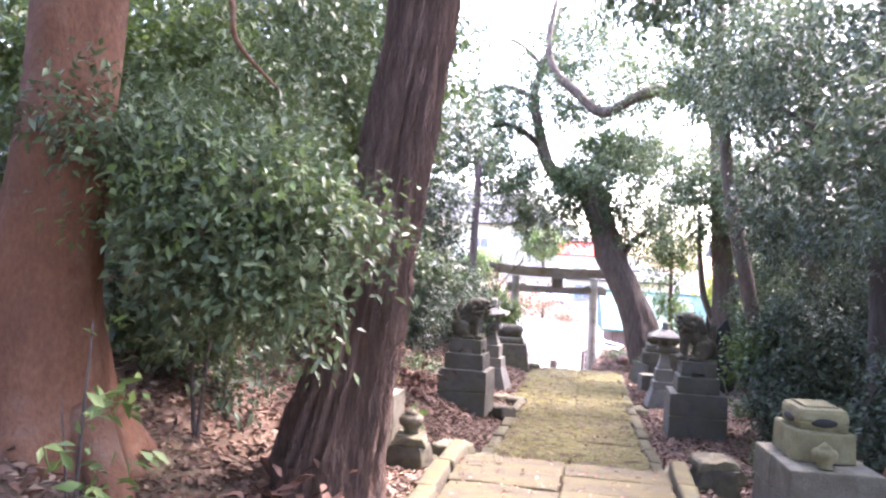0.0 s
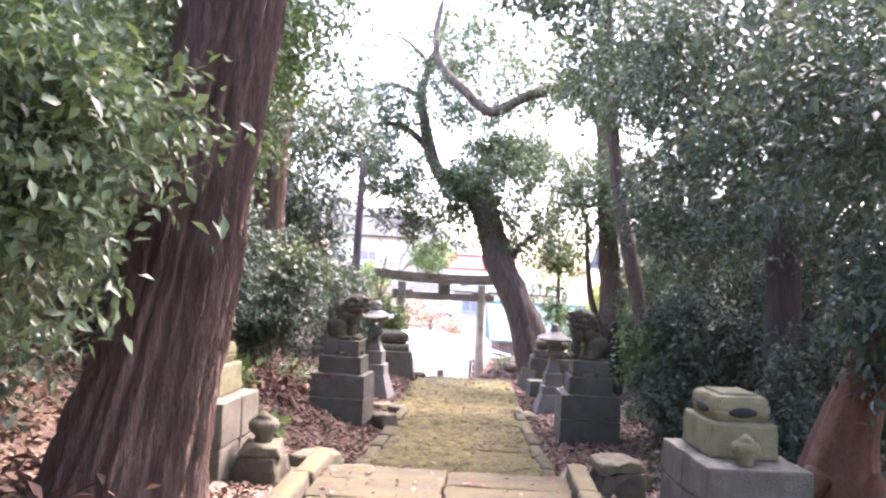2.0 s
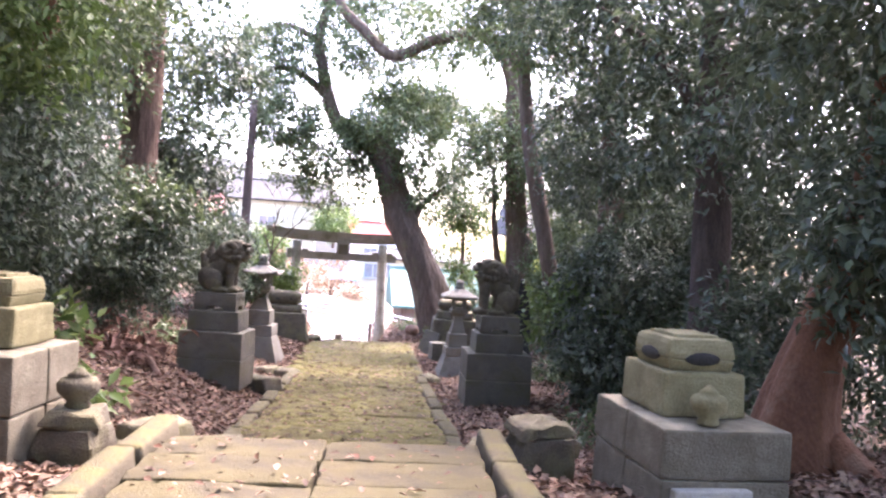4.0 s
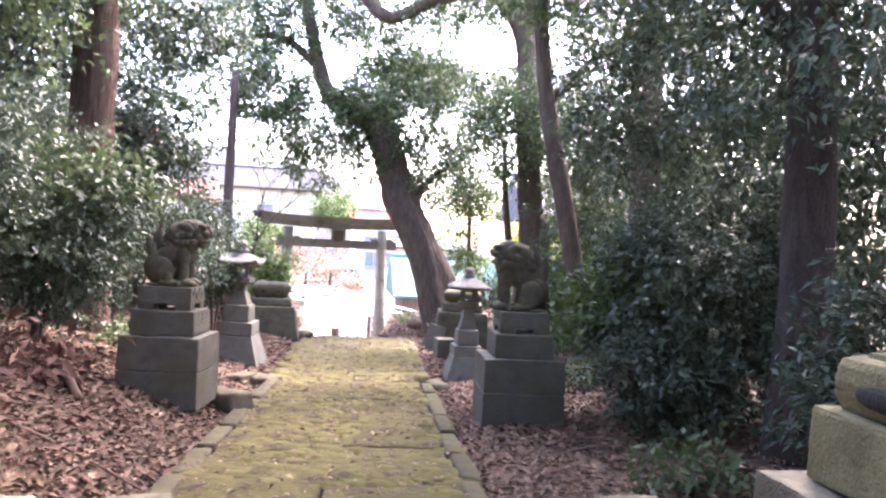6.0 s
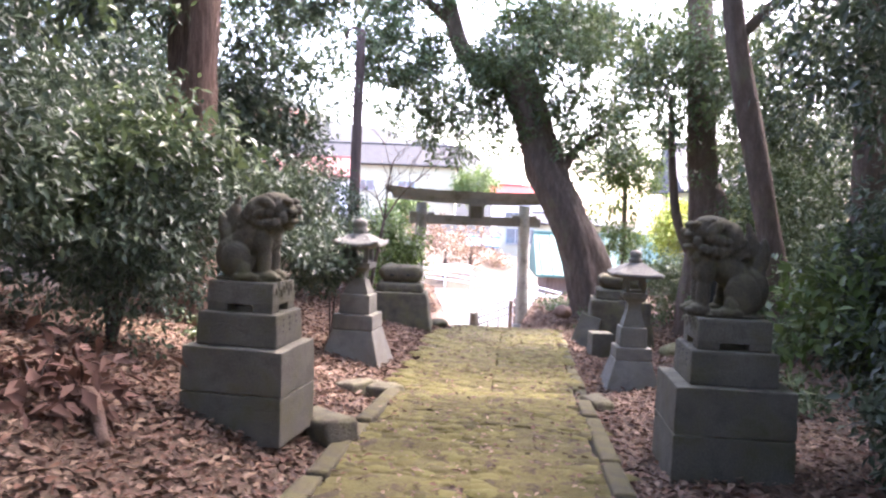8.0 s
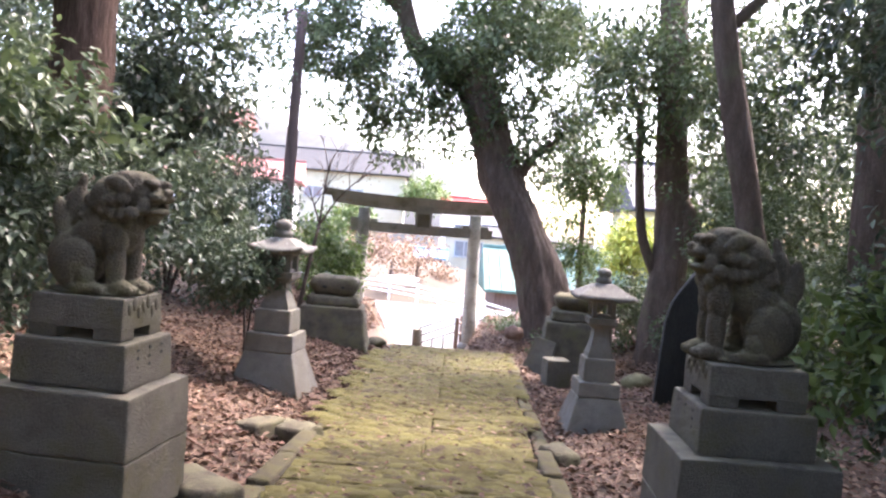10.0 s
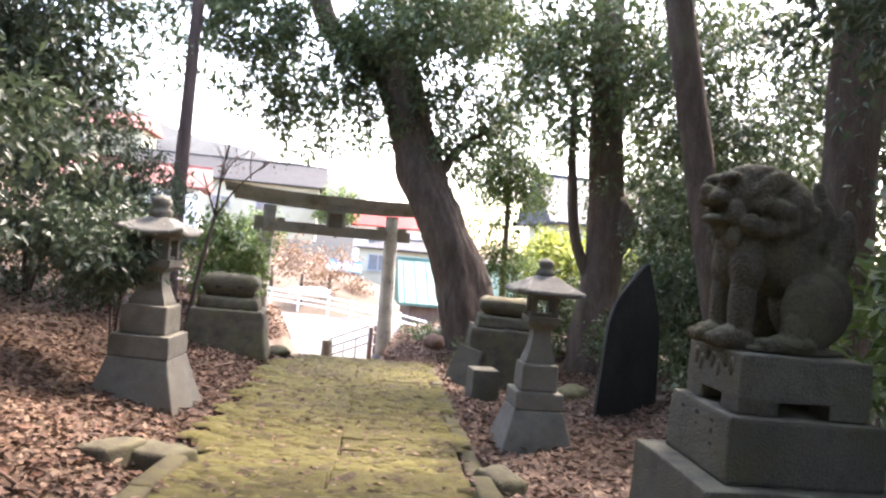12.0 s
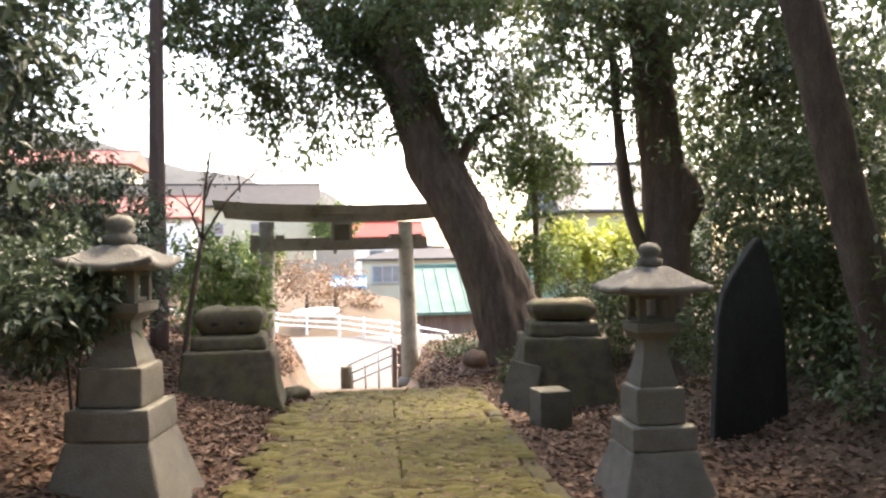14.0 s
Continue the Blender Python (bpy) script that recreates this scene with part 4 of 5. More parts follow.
# ---- trees ----
def tree(label, x, y, trunk, radii, bark, limbs=(), crowns=(), category="tree", seg=22, steps=8, ridges=0.0, ridge_count=11, lobes=0.0, lobe_len=0.8, roots=(), rough=0.03):
    """trunk: points above the soil at x, y. limbs: (points, radii). crowns: (blobs, leaf length, material, seed, leaves a spray, spray length, hollow)."""
    z = soil_z(x, y) - 0.12
    t = thing("tree", label, category, x, y, z)
    o = Vector((x, y, z))
    part("trunk", limb([Vector(p) - o for p in trunk], radii, seg, steps, rough, ridges, ridge_count, lobes, lobe_len), bark, t, smooth=True)
    for pts, rad in limbs:
        part("limb", limb([Vector(p) - o for p in pts], rad, 10, 5, 0.04), bark, t, smooth=True)
    for pts, rad in roots:
        part("root", limb([Vector(p) - o for p in pts], rad, 10, 5, 0.05), bark, t, smooth=True)
    for blobs, leaf, mat, seed, per, spray, hollow in crowns:
        c = crown("crown", blobs, leaf, mat, t, seed, per, spray, hollow)
        c.matrix_parent_inverse = Matrix.Translation(-o)
    return t


# cedar beside the landing
zb = soil_z(0.4, 8.2)
tree("old cedar with shaggy purple-brown bark and a wide foot", 0.4, 8.2,
     [(0.48, 8.2, zb - 0.2), (0.5, 8.2, zb + 0.25), (0.59, 8.2, zb + 0.8), (0.74, 8.21, 3.2), (0.89, 8.22, 4.2), (1.08, 8.24, 5.6), (1.5, 8.3, 9.0)],
     [0.42, 0.37, 0.3, 0.265, 0.245, 0.22, 0.16], CEDAR, seg=150, steps=12, ridges=0.05, ridge_count=30, lobes=0.2, lobe_len=0.7,
     limbs=[([(0.62, 8.05, 3.25), (0.48, 7.92, 3.3), (0.38, 7.84, 3.38)], [0.085, 0.06, 0.03])],
     roots=[([(0.62, 8.0, zb + 0.1), (0.78, 7.75, 1.38), (0.82, 7.4, 1.3), (0.76, 6.9, 1.26)], [0.12, 0.08, 0.055, 0.03]),
            ([(0.42, 8.15, zb + 0.5), (0.15, 8.12, soil_z(0.15, 8.12) + 0.1), (-0.05, 8.1, soil_z(-0.05, 8.1) - 0.05)], [0.15, 0.09, 0.03])],
     crowns=[([(1.2, 8.4, 9.2, 2.2, 2.2, 1.4, 220)], 0.2, DARKLEAF, 71, 12, 0.4, 0.3)])
# reddish tree on the bank
zb = soil_z(-0.75, 7.0)
tree("smooth red-brown tree trunk with spreading roots on the bank", -0.75, 7.0,
     [(-0.78, 7.0, zb - 0.25), (-0.8, 7.0, zb + 0.2), (-0.85, 7.0, zb + 0.8), (-0.8, 7.0, 3.8), (-0.76, 7.05, 5.0), (-0.8, 7.1, 8.5)],
     [0.48, 0.34, 0.285, 0.27, 0.25, 0.2], BROWN, seg=48, steps=10, rough=0.03, ridges=0.012, lobes=0.35, lobe_len=0.45,
     limbs=[([(-0.7, 7.05, 5.4), (-0.13, 7.5, 4.95), (-0.03, 7.53, 4.6), (0.26, 7.58, 4.29)], [0.03, 0.02, 0.016, 0.008])],
     roots=[([(-0.5, 6.9, zb + 0.1), (-0.1, 6.7, soil_z(-0.1, 6.7) + 0.03), (0.25, 6.7, soil_z(0.25, 6.7) - 0.05)], [0.14, 0.09, 0.04]),
            ([(-0.9, 6.8, zb + 0.1), (-0.95, 6.3, soil_z(-0.95, 6.3) + 0.02), (-0.9, 5.9, soil_z(-0.9, 5.9) - 0.05)], [0.14, 0.08, 0.04])],
     crowns=[([(-1.2, 7.5, 7.5, 2.4, 2.4, 1.5, 300)], 0.2, LEAF, 72, 12, 0.4, 0.3)])
# leaning camphor by the gate
tree("large leaning camphor tree with twisting limbs beside the gate", 4.1, 29.2,
     [(4.42, 29.2, -0.3), (4.2, 29.25, 0.7), (3.66, 29.4, 2.2), (3.02, 29.6, 3.5), (2.58, 29.8, 4.8), (2.22, 30.0, 5.9), (2.0, 30.1, 6.4)],
     [0.7, 0.56, 0.48, 0.46, 0.44, 0.44, 0.3], GREYBARK, seg=64, steps=12, ridges=0.075, ridge_count=13, lobes=0.2, lobe_len=0.6,
     limbs=[([(2.5, 30.0, 5.6), (1.5, 30.2, 6.05), (0.75, 30.3, 6.6), (0.35, 30.3, 7.8), (0.1, 30.3, 9.2), (0.5, 30.3, 10.6), (0.9, 30.2, 12.2)], [0.36, 0.3, 0.24, 0.2, 0.17, 0.13, 0.07]),
            ([(0.4, 30.3, 7.3), (-0.4, 30.1, 7.9), (-1.3, 29.8, 7.9), (-1.7, 29.7, 7.2)], [0.13, 0.1, 0.08, 0.04]),
            ([(0.1, 30.3, 9.0), (-0.9, 30.2, 9.4), (-1.9, 30.1, 9.1), (-2.9, 30, 9.3)], [0.1, 0.08, 0.06, 0.03]),
            ([(0.3, 30.3, 10.2), (-0.6, 30.3, 11.0), (-1.8, 30.2, 11.2)], [0.08, 0.06, 0.03]),
            ([(2.0, 30.1, 6.2), (2.8, 30.4, 7.0), (3.8, 30.6, 7.4), (4.6, 30.6, 7.2)], [0.25, 0.18, 0.11, 0.05]),
            ([(3.2, 29.5, 3.3), (3.8, 29.6, 4.2), (4.4, 29.7, 4.6)], [0.14, 0.09, 0.04])],
     crowns=[([(3.5, 30.6, 7.2, 1.8, 1.3, 0.8, 330), (1.9, 30.0, 6.4, 1.0, 0.9, 0.9, 230), (0.7, 29.9, 5.2, 1.7, 1.1, 1.3, 320), (-0.6, 29.5, 6.2, 1.3, 1.0, 0.8, 150), (3.6, 29.7, 4.8, 1.5, 1.1, 1.3, 260)], 0.15, LEAF, 81, 14, 0.35, 0.2),
             ([(0.3, 30.2, 9.6, 2.2, 1.5, 2.2, 330), (-1.6, 29.8, 8.6, 1.8, 1.3, 1.1, 240), (1.8, 30.2, 11.2, 2.4, 1.6, 1.6, 360), (1.9, 30.4, 8.6, 1.4, 1.2, 0.9, 170), (-0.7, 30.0, 7.4, 1.2, 1.0, 0.8, 150), (6.6, 31.5, 6.6, 1.9, 1.4, 1.5, 380), (8.4, 32.0, 4.6, 1.8, 1.4, 1.9, 260), (-1.6, 28.8, 6.2, 1.9, 1.4, 1.6, 170), (-3.2, 27.0, 6.6, 1.6, 1.5, 1.4, 140), (4.2, 30.2, 9.6, 2.0, 1.6, 1.4, 170)], 0.15, LEAF, 82, 13, 0.35, 0.1),
             ([(3.2, 30.5, 7.5, 1.6, 1.0, 0.5, 160)], 0.15, LIGHTLEAF, 83, 12, 0.3, 0.2)])
# tree with a burl, and its long limb over the path
tree("tall grey tree with a dark burl behind the stele", 6.3, 27.0,
     [(6.25, 27.0, 0.0), (6.2, 27.0, 1.2), (6.25, 27.0, 2.6), (6.1, 27.0, 4.2), (6.0, 27.05, 6.0), (5.8, 27.1, 9.0), (5.6, 27.2, 12.0)], [0.5, 0.36, 0.33, 0.3, 0.28, 0.23, 0.15], GREYBARK, seg=28, ridges=0.03, lobes=0.25, lobe_len=0.4,
     limbs=[([(5.95, 27.05, 7.0), (5.6, 27.15, 8.1), (4.85, 27.2, 8.75), (3.6, 27.2, 8.5), (2.45, 27.2, 7.95), (1.6, 27.2, 8.6), (0.92, 27.2, 9.25), (0.7, 27.2, 10.2), (0.9, 27.2, 11.6)], [0.24, 0.22, 0.19, 0.17, 0.16, 0.15, 0.13, 0.1, 0.05]),
            ([(6.42, 26.9, 2.2), (6.52, 26.8, 2.7), (6.4, 26.85, 3.2)], [0.13, 0.22, 0.1]),
            ([(6.2, 27.0, 1.4), (5.7, 26.9, 2.4), (5.5, 26.8, 3.6), (5.4, 26.8, 5.0)], [0.12, 0.1, 0.08, 0.05]),
            ([(6.1, 27.0, 4.6), (6.8, 26.9, 5.6), (7.6, 26.8, 6.2)], [0.12, 0.08, 0.04])],
     crowns=[([(6.0, 27.0, 9.5, 2.8, 2.2, 2.0, 300), (4.0, 27.3, 8.6, 1.6, 1.3, 0.9, 90), (2.2, 27.4, 9.4, 1.5, 1.2, 1.3, 90), (7.2, 26.6, 6.2, 1.4, 1.4, 1.2, 90), (5.3, 26.6, 5.2, 1.1, 1.0, 1.3, 150), (4.6, 27.6, 6.4, 1.5, 1.3, 1.2, 130), (6.8, 25.6, 5.6, 1.6, 1.4, 1.2, 200), (3.0, 28.6, 6.2, 1.6, 1.2, 0.9, 110), (7.6, 26.6, 4.2, 1.1, 1.3, 1.2, 220)], 0.15, LEAF, 84, 13, 0.36, 0.1)])
zb = soil_z(6.55, 22.3)
tree("slender straight tree with pale brown bark", 6.55, 22.3,
     [(6.58, 22.3, zb - 0.15), (6.5, 22.3, zb + 0.2), (6.36, 22.3, zb + 0.7), (6.1, 22.3, 2.4), (5.83, 22.3, 3.6), (5.5, 22.3, 5.1), (5.25, 22.3, 7.0), (5.0, 22.3, 10.0)], [0.34, 0.24, 0.19, 0.175, 0.165, 0.15, 0.13, 0.1], GREYBARK, seg=36, rough=0.035, ridges=0.012, lobes=0.3, lobe_len=0.35,
     limbs=[([(5.5, 22.3, 5.2), (6.5, 22.4, 6.2), (7.6, 22.5, 6.8)], [0.09, 0.07, 0.03])],
     roots=[([(6.7, 22.2, zb + 0.15), (6.95, 22.05, soil_z(6.95, 22.05) + 0.03), (7.2, 21.9, soil_z(7.2, 21.9) - 0.05)], [0.13, 0.08, 0.04]),
            ([(6.4, 22.15, zb + 0.15), (6.2, 21.9, soil_z(6.2, 21.9) + 0.03), (6.05, 21.6, soil_z(6.05, 21.6) - 0.05)], [0.12, 0.07, 0.03])],
     crowns=[([(5.4, 22.4, 9.3, 2.6, 2.4, 1.8, 360), (7.4, 22.3, 6.8, 1.5, 1.5, 1.0, 120), (5.2, 21.8, 7.4, 1.2, 1.3, 1.0, 200), (8.3, 21.6, 4.4, 1.2, 1.2, 1.1, 110)], 0.15, LEAF, 85, 13, 0.36, 0.2)])
zb = soil_z(7.15, 21.3)
tree("stout brown tree behind leafy undergrowth", 7.15, 21.3,
     [(7.18, 21.3, zb - 0.15), (7.17, 21.3, zb + 0.4), (7.14, 21.3, 2.2), (7.1, 21.3, 3.6), (7.04, 21.3, 6.0), (6.9, 21.3, 10.0)], [0.42, 0.3, 0.275, 0.265, 0.24, 0.16], GREYBARK, seg=30, rough=0.035, ridges=0.015, lobes=0.25, lobe_len=0.35,
     limbs=[([(7.08, 21.3, 4.4), (7.9, 21.1, 5.3), (8.7, 20.9, 5.8)], [0.1, 0.07, 0.03]), ([(7.05, 21.3, 5.2), (6.6, 20.8, 6.0), (6.2, 20.2, 6.4)], [0.09, 0.06, 0.03])],
     crowns=[([(7.3, 20.8, 6.2, 1.6, 1.4, 1.2, 150), (8.5, 21.4, 4.6, 1.1, 1.3, 1.4, 160), (7.5, 24.2, 4.7, 1.3, 1.2, 1.1, 130), (7.9, 19.9, 3.0, 0.9, 1.0, 1.2, 120)], 0.12, DARKLEAF, 92, 14, 0.32, 0.2)])
tree("dark straight trunk rising out of a dense bush", 6.35, 14.7, [(6.35, 14.7, 0.5), (6.35, 14.7, 2.0), (6.3, 14.7, 4.5), (6.2, 14.8, 10.0)], [0.34, 0.23, 0.21, 0.14], DARKBARK, seg=18,
     limbs=[([(6.3, 14.7, 4.2), (5.6, 14.9, 5.2), (4.9, 15.2, 5.8)], [0.1, 0.07, 0.03]), ([(6.3, 14.7, 4.9), (7.1, 15.2, 5.9), (8.0, 15.6, 6.3)], [0.1, 0.07, 0.03])],
     crowns=[([(6.6, 14.5, 4.6, 1.7, 1.9, 1.5, 330), (5.7, 15.4, 6.4, 1.5, 1.8, 1.3, 380), (7.6, 17.5, 5.6, 2.0, 2.0, 1.8, 460), (6.4, 12.6, 6.8, 2.2, 2.0, 1.6, 220), (7.8, 13.4, 6.4, 2.3, 2.4, 2.0, 420), (8.6, 17.6, 7.4, 2.4, 2.8, 2.2, 480), (8.6, 16.0, 4.0, 1.6, 3.0, 2.0, 330), (6.0, 18.2, 4.6, 1.3, 1.4, 1.2, 330), (5.4, 17.6, 7.0, 1.6, 1.8, 1.3, 330)], 0.12, DARKLEAF, 86, 15, 0.32, 0.25)])
zb = soil_z(5.45, 11.1)
tree("reddish tree with spreading buttress roots behind the altar", 5.45, 11.1, [(5.45, 11.1, zb - 0.2), (5.45, 11.1, zb + 0.4), (5.6, 11.1, zb + 1.0), (5.95, 11.1, zb + 2.0), (6.3, 11.2, zb + 4.0), (6.6, 11.3, zb + 8)], [0.4, 0.27, 0.2, 0.185, 0.165, 0.1], BROWN, seg=40, ridges=0.02, lobes=0.5, lobe_len=0.4,
     roots=[([(5.2, 10.95, zb + 0.3), (4.9, 10.8, zb + 0.05), (4.7, 10.6, zb - 0.06)], [0.13, 0.08, 0.04]), ([(5.6, 10.9, zb + 0.25), (5.75, 10.5, zb + 0.05), (5.95, 10.1, zb - 0.04)], [0.14, 0.09, 0.04])],
     limbs=[([(5.6, 11.1, zb + 1.6), (5.8, 10.7, zb + 2.0), (5.7, 10.3, zb + 2.2)], [0.06, 0.04, 0.02])],
     crowns=[([(5.9, 10.4, 3.0, 0.8, 0.7, 0.8, 230), (6.4, 11.6, 4.6, 1.5, 1.4, 1.4, 340), (5.3, 10.2, 4.6, 1.2, 1.2, 0.8, 180), (7.0, 10.2, 6.0, 1.8, 1.8, 1.5, 330)], 0.11, DARKLEAF, 87, 15, 0.3, 0.2)])
tree("tall cedar trunk with reddish bark among shrubs", -2.5, 21.4, [(-2.5, 21.4, 0.6), (-2.5, 21.4, 2.5), (-2.45, 21.4, 6.0), (-2.4, 21.4, 12.0)], [0.5, 0.38, 0.34, 0.22], CEDAR, seg=48, ridges=0.04, ridge_count=13,
     crowns=[([(-2.6, 21.0, 8.5, 2.3, 2.2, 1.8, 380), (-4.2, 18.0, 7.5, 2.4, 2.8, 1.8, 420), (-4.5, 24.0, 5.8, 2.0, 2.4, 2.0, 240), (-3.4, 20.4, 6.2, 1.5, 1.5, 1.4, 380), (-1.6, 23.4, 6.4, 1.2, 1.2, 1.0, 160), (-2.2, 24.0, 4.4, 0.9, 1.0, 1.3, 240)], 0.16, DARKLEAF, 88, 14, 0.38, 0.2)])
# second crown: sunlit foliage put into the colour by lighter leaves
tree("thin pale trunk on the bank under dense leaves", -2.7, 17.0, [(-2.7, 17.0, 1.2), (-2.65, 17.0, 3.0), (-2.5, 17.1, 6.0), (-2.4, 17.2, 9.0)], [0.26, 0.19, 0.16, 0.1], BROWN, seg=18,
     crowns=[([(-2.3, 16.6, 5.8, 2.0, 2.0, 1.7, 520), (-2.4, 13.2, 6.4, 2.3, 2.2, 1.8, 520), (-1.6, 11.2, 5.4, 1.7, 1.5, 1.4, 380), (-4.4, 13.0, 5.4, 2.0, 2.6, 2.0, 520), (-4.6, 8.8, 5.4, 2.0, 2.2, 1.9, 420)], 0.13, LEAF, 89, 14, 0.34, 0.2),
             ([(-1.5, 12.6, 4.6, 1.5, 1.4, 1.0, 420), (-2.4, 10.0, 5.0, 1.5, 1.3, 1.1, 480), (-0.9, 13.6, 6.0, 1.4, 1.2, 1.0, 300), (-3.4, 12.4, 3.4, 1.2, 1.2, 0.9, 260)], 0.12, LIGHTLEAF, 90, 13, 0.3, 0.1)])
tree("slender young tree with light green leaves beyond the bank", 5.3, 31.8, [(5.3, 31.8, 0.2), (5.25, 31.8, 2.0), (5.2, 31.8, 4.0), (5.1, 31.8, 5.4)], [0.09, 0.08, 0.06, 0.02], GREYBARK, seg=10,
     crowns=[([(5.2, 31.8, 3.7, 1.0, 0.9, 1.7, 520), (5.2, 31.6, 2.0, 0.6, 0.6, 0.6, 110)], 0.12, LIGHTLEAF, 91, 12, 0.28, 0.1)])


# ---- shrubs ----
def shrub(label, x, y, stems, crowns, category="shrub", bark=DARKBARK, group=""):
    z = soil_z(x, y)
    t = thing("shrub", label, category, x, y, z, group=group)
    o = Vector((x, y, z))
    for k, (dx, dy, dz, r) in enumerate(stems):
        part("stem", limb([(0, 0, -0.1), (dx * 0.35, dy * 0.35, dz * 0.5), (dx, dy, dz)], [r, r * 0.75, r * 0.3], 8, 5, 0.05), bark, t, smooth=True)
    for blobs, leaf, mat, seed, per, spray, hollow in crowns:
        c = crown("foliage", blobs, leaf, mat, t, seed, per, spray, hollow)
        c.matrix_parent_inverse = Matrix.Translation(-o)
    return t


shrub("large glossy evergreen shrub hanging in front of the cedar", -0.35, 7.9, [(0.4, -0.4, 1.5, 0.016), (-0.2, -0.2, 1.8, 0.018)],
      [([(0.2, 7.1, 3.5, 0.85, 0.5, 0.4, 360), (0.62, 7.0, 3.15, 0.5, 0.4, 0.32, 150), (-0.35, 7.5, 3.45, 0.6, 0.6, 0.6, 260), (-0.1, 7.8, 2.95, 0.7, 0.5, 0.35, 140), (-0.5, 6.95, 3.95, 0.5, 0.3, 0.2, 80), (-0.1, 8.0, 4.4, 0.8, 0.6, 0.4, 60), (-0.7, 8.6, 3.6, 0.9, 0.6, 0.9, 200)], 0.07, LEAF, 101, 15, 0.26, 0.1),
       ([(0.3, 7.0, 3.55, 0.8, 0.45, 0.35, 60), (-0.6, 7.2, 3.9, 0.5, 0.4, 0.25, 30)], 0.07, LIGHTLEAF, 124, 12, 0.26, 0.1),
       ([(-0.4, 7.7, 2.9, 0.6, 0.5, 0.3, 22), (0.1, 7.2, 3.4, 0.6, 0.4, 0.3, 10)], 0.07, DRYLEAF, 102, 10, 0.2, 0.1)])
shrub("dark low undergrowth beneath the glossy shrub", -0.5, 8.6, [(0.05, -0.1, 0.4, 0.012), (-0.3, 0.1, 0.5, 0.012)],
      [([(-0.5, 8.5, soil_z(-0.5, 8.5) + 0.25, 0.5, 0.35, 0.24, 50), (-1.4, 8.9, soil_z(-1.4, 8.9) + 0.4, 0.6, 0.5, 0.45, 90)], 0.09, DARKLEAF, 122, 12, 0.24, 0.1)])
shrub("withered brown fern fronds at the cedar's foot", 0.35, 7.9, [(0.1, 0.0, 0.12, 0.008)],
      [([(0.3, 7.7, soil_z(0.3, 7.7) + 0.05, 0.5, 0.45, 0.07, 30)], 0.13, DEADFROND, 123, 10, 0.28, 0.1)])
shrub("withered brown fronds on the leafy bank", -0.7, 15.1, [(0.1, 0.1, 0.3, 0.012), (-0.2, 0.1, 0.3, 0.012)],
      [([(-0.75, 15.1, soil_z(-0.75, 15.1) + 0.06, 0.7, 0.6, 0.08, 34)], 0.17, DEADFROND, 121, 10, 0.3, 0.1)])
shrub("small broad-leaved sapling beside the red-brown trunk", 0.1, 6.0, [(0.05, 0.0, 1.25, 0.014), (-0.12, 0.05, 0.9, 0.01)],
      [([(0.22, 5.98, 2.5, 0.1, 0.1, 0.5, 11)], 0.095, LIGHTLEAF, 103, 6, 0.14, 0.1)])
shrub("low sword-leaved shrub on the bank", -0.9, 8.5, [(0.0, 0.0, 0.5, 0.015)], [([(-0.9, 8.5, 2.75, 0.4, 0.35, 0.22, 36)], 0.17, LEAF, 104, 12, 0.2, 0.1)])
shrub("dense leafy thicket on the bank behind the block altar", -1.8, 14.0, [(0.5, -0.5, 1.6, 0.04), (-0.6, 0.3, 1.9, 0.04), (0.9, 0.6, 1.5, 0.03)],
      [([(-2.0, 13.2, 3.2, 1.5, 1.6, 1.3, 560), (-2.0, 15.5, 2.8, 0.9, 1.3, 0.9, 300), (-3.6, 11.5, 3.6, 1.6, 1.8, 1.4, 420), (-1.9, 10.6, 3.2, 1.0, 1.0, 1.0, 260)], 0.105, DARKLEAF, 105, 15, 0.3, 0.3)])
shrub("tall dark thicket behind the guardian statue", -1.9, 18.2, [(0.5, -0.5, 1.8, 0.04), (0.8, 0.3, 2.0, 0.035), (-0.6, 0.4, 2.2, 0.04)],
      [([(-1.6, 17.8, 2.4, 1.1, 1.2, 1.1, 560), (-2.6, 16.4, 3.0, 1.2, 1.3, 1.5, 420), (-0.5, 18.9, 2.5, 0.7, 0.8, 0.5, 200), (-2.9, 19.8, 2.6, 1.2, 1.3, 1.5, 250)], 0.1, DARKLEAF, 106, 15, 0.3, 0.25),
       ([(-1.0, 17.7, 3.1, 0.7, 0.5, 0.35, 50), (-1.7, 17.0, 2.8, 0.6, 0.5, 0.4, 50)], 0.15, LEAF, 107, 10, 0.28, 0.1)])
shrub("bushy evergreen with blue-green leaves beyond the lantern", -2.9, 25.6, [(0.4, -0.4, 1.8, 0.04), (-0.5, 0.2, 2.2, 0.04), (0.8, 0.2, 1.6, 0.03)],
      [([(-2.9, 25.4, 2.7, 1.4, 1.3, 1.7, 900), (-1.7, 26.6, 2.0, 0.8, 0.8, 1.1, 380), (-4.4, 24.4, 3.0, 1.6, 1.5, 1.9, 320)], 0.1, DARKLEAF, 108, 15, 0.28, 0.45)])
shrub("small leafy shrub leaning over the lantern", -0.5, 22.3, [(0.15, -0.2, 1.2, 0.02), (-0.1, 0.0, 1.4, 0.02)],
      [([(-0.38, 21.75, 1.6, 0.36, 0.36, 0.3, 110), (-0.9, 22.4, 1.75, 0.6, 0.5, 0.5, 200)], 0.1, DARKLEAF, 109, 12, 0.22, 0.1)])
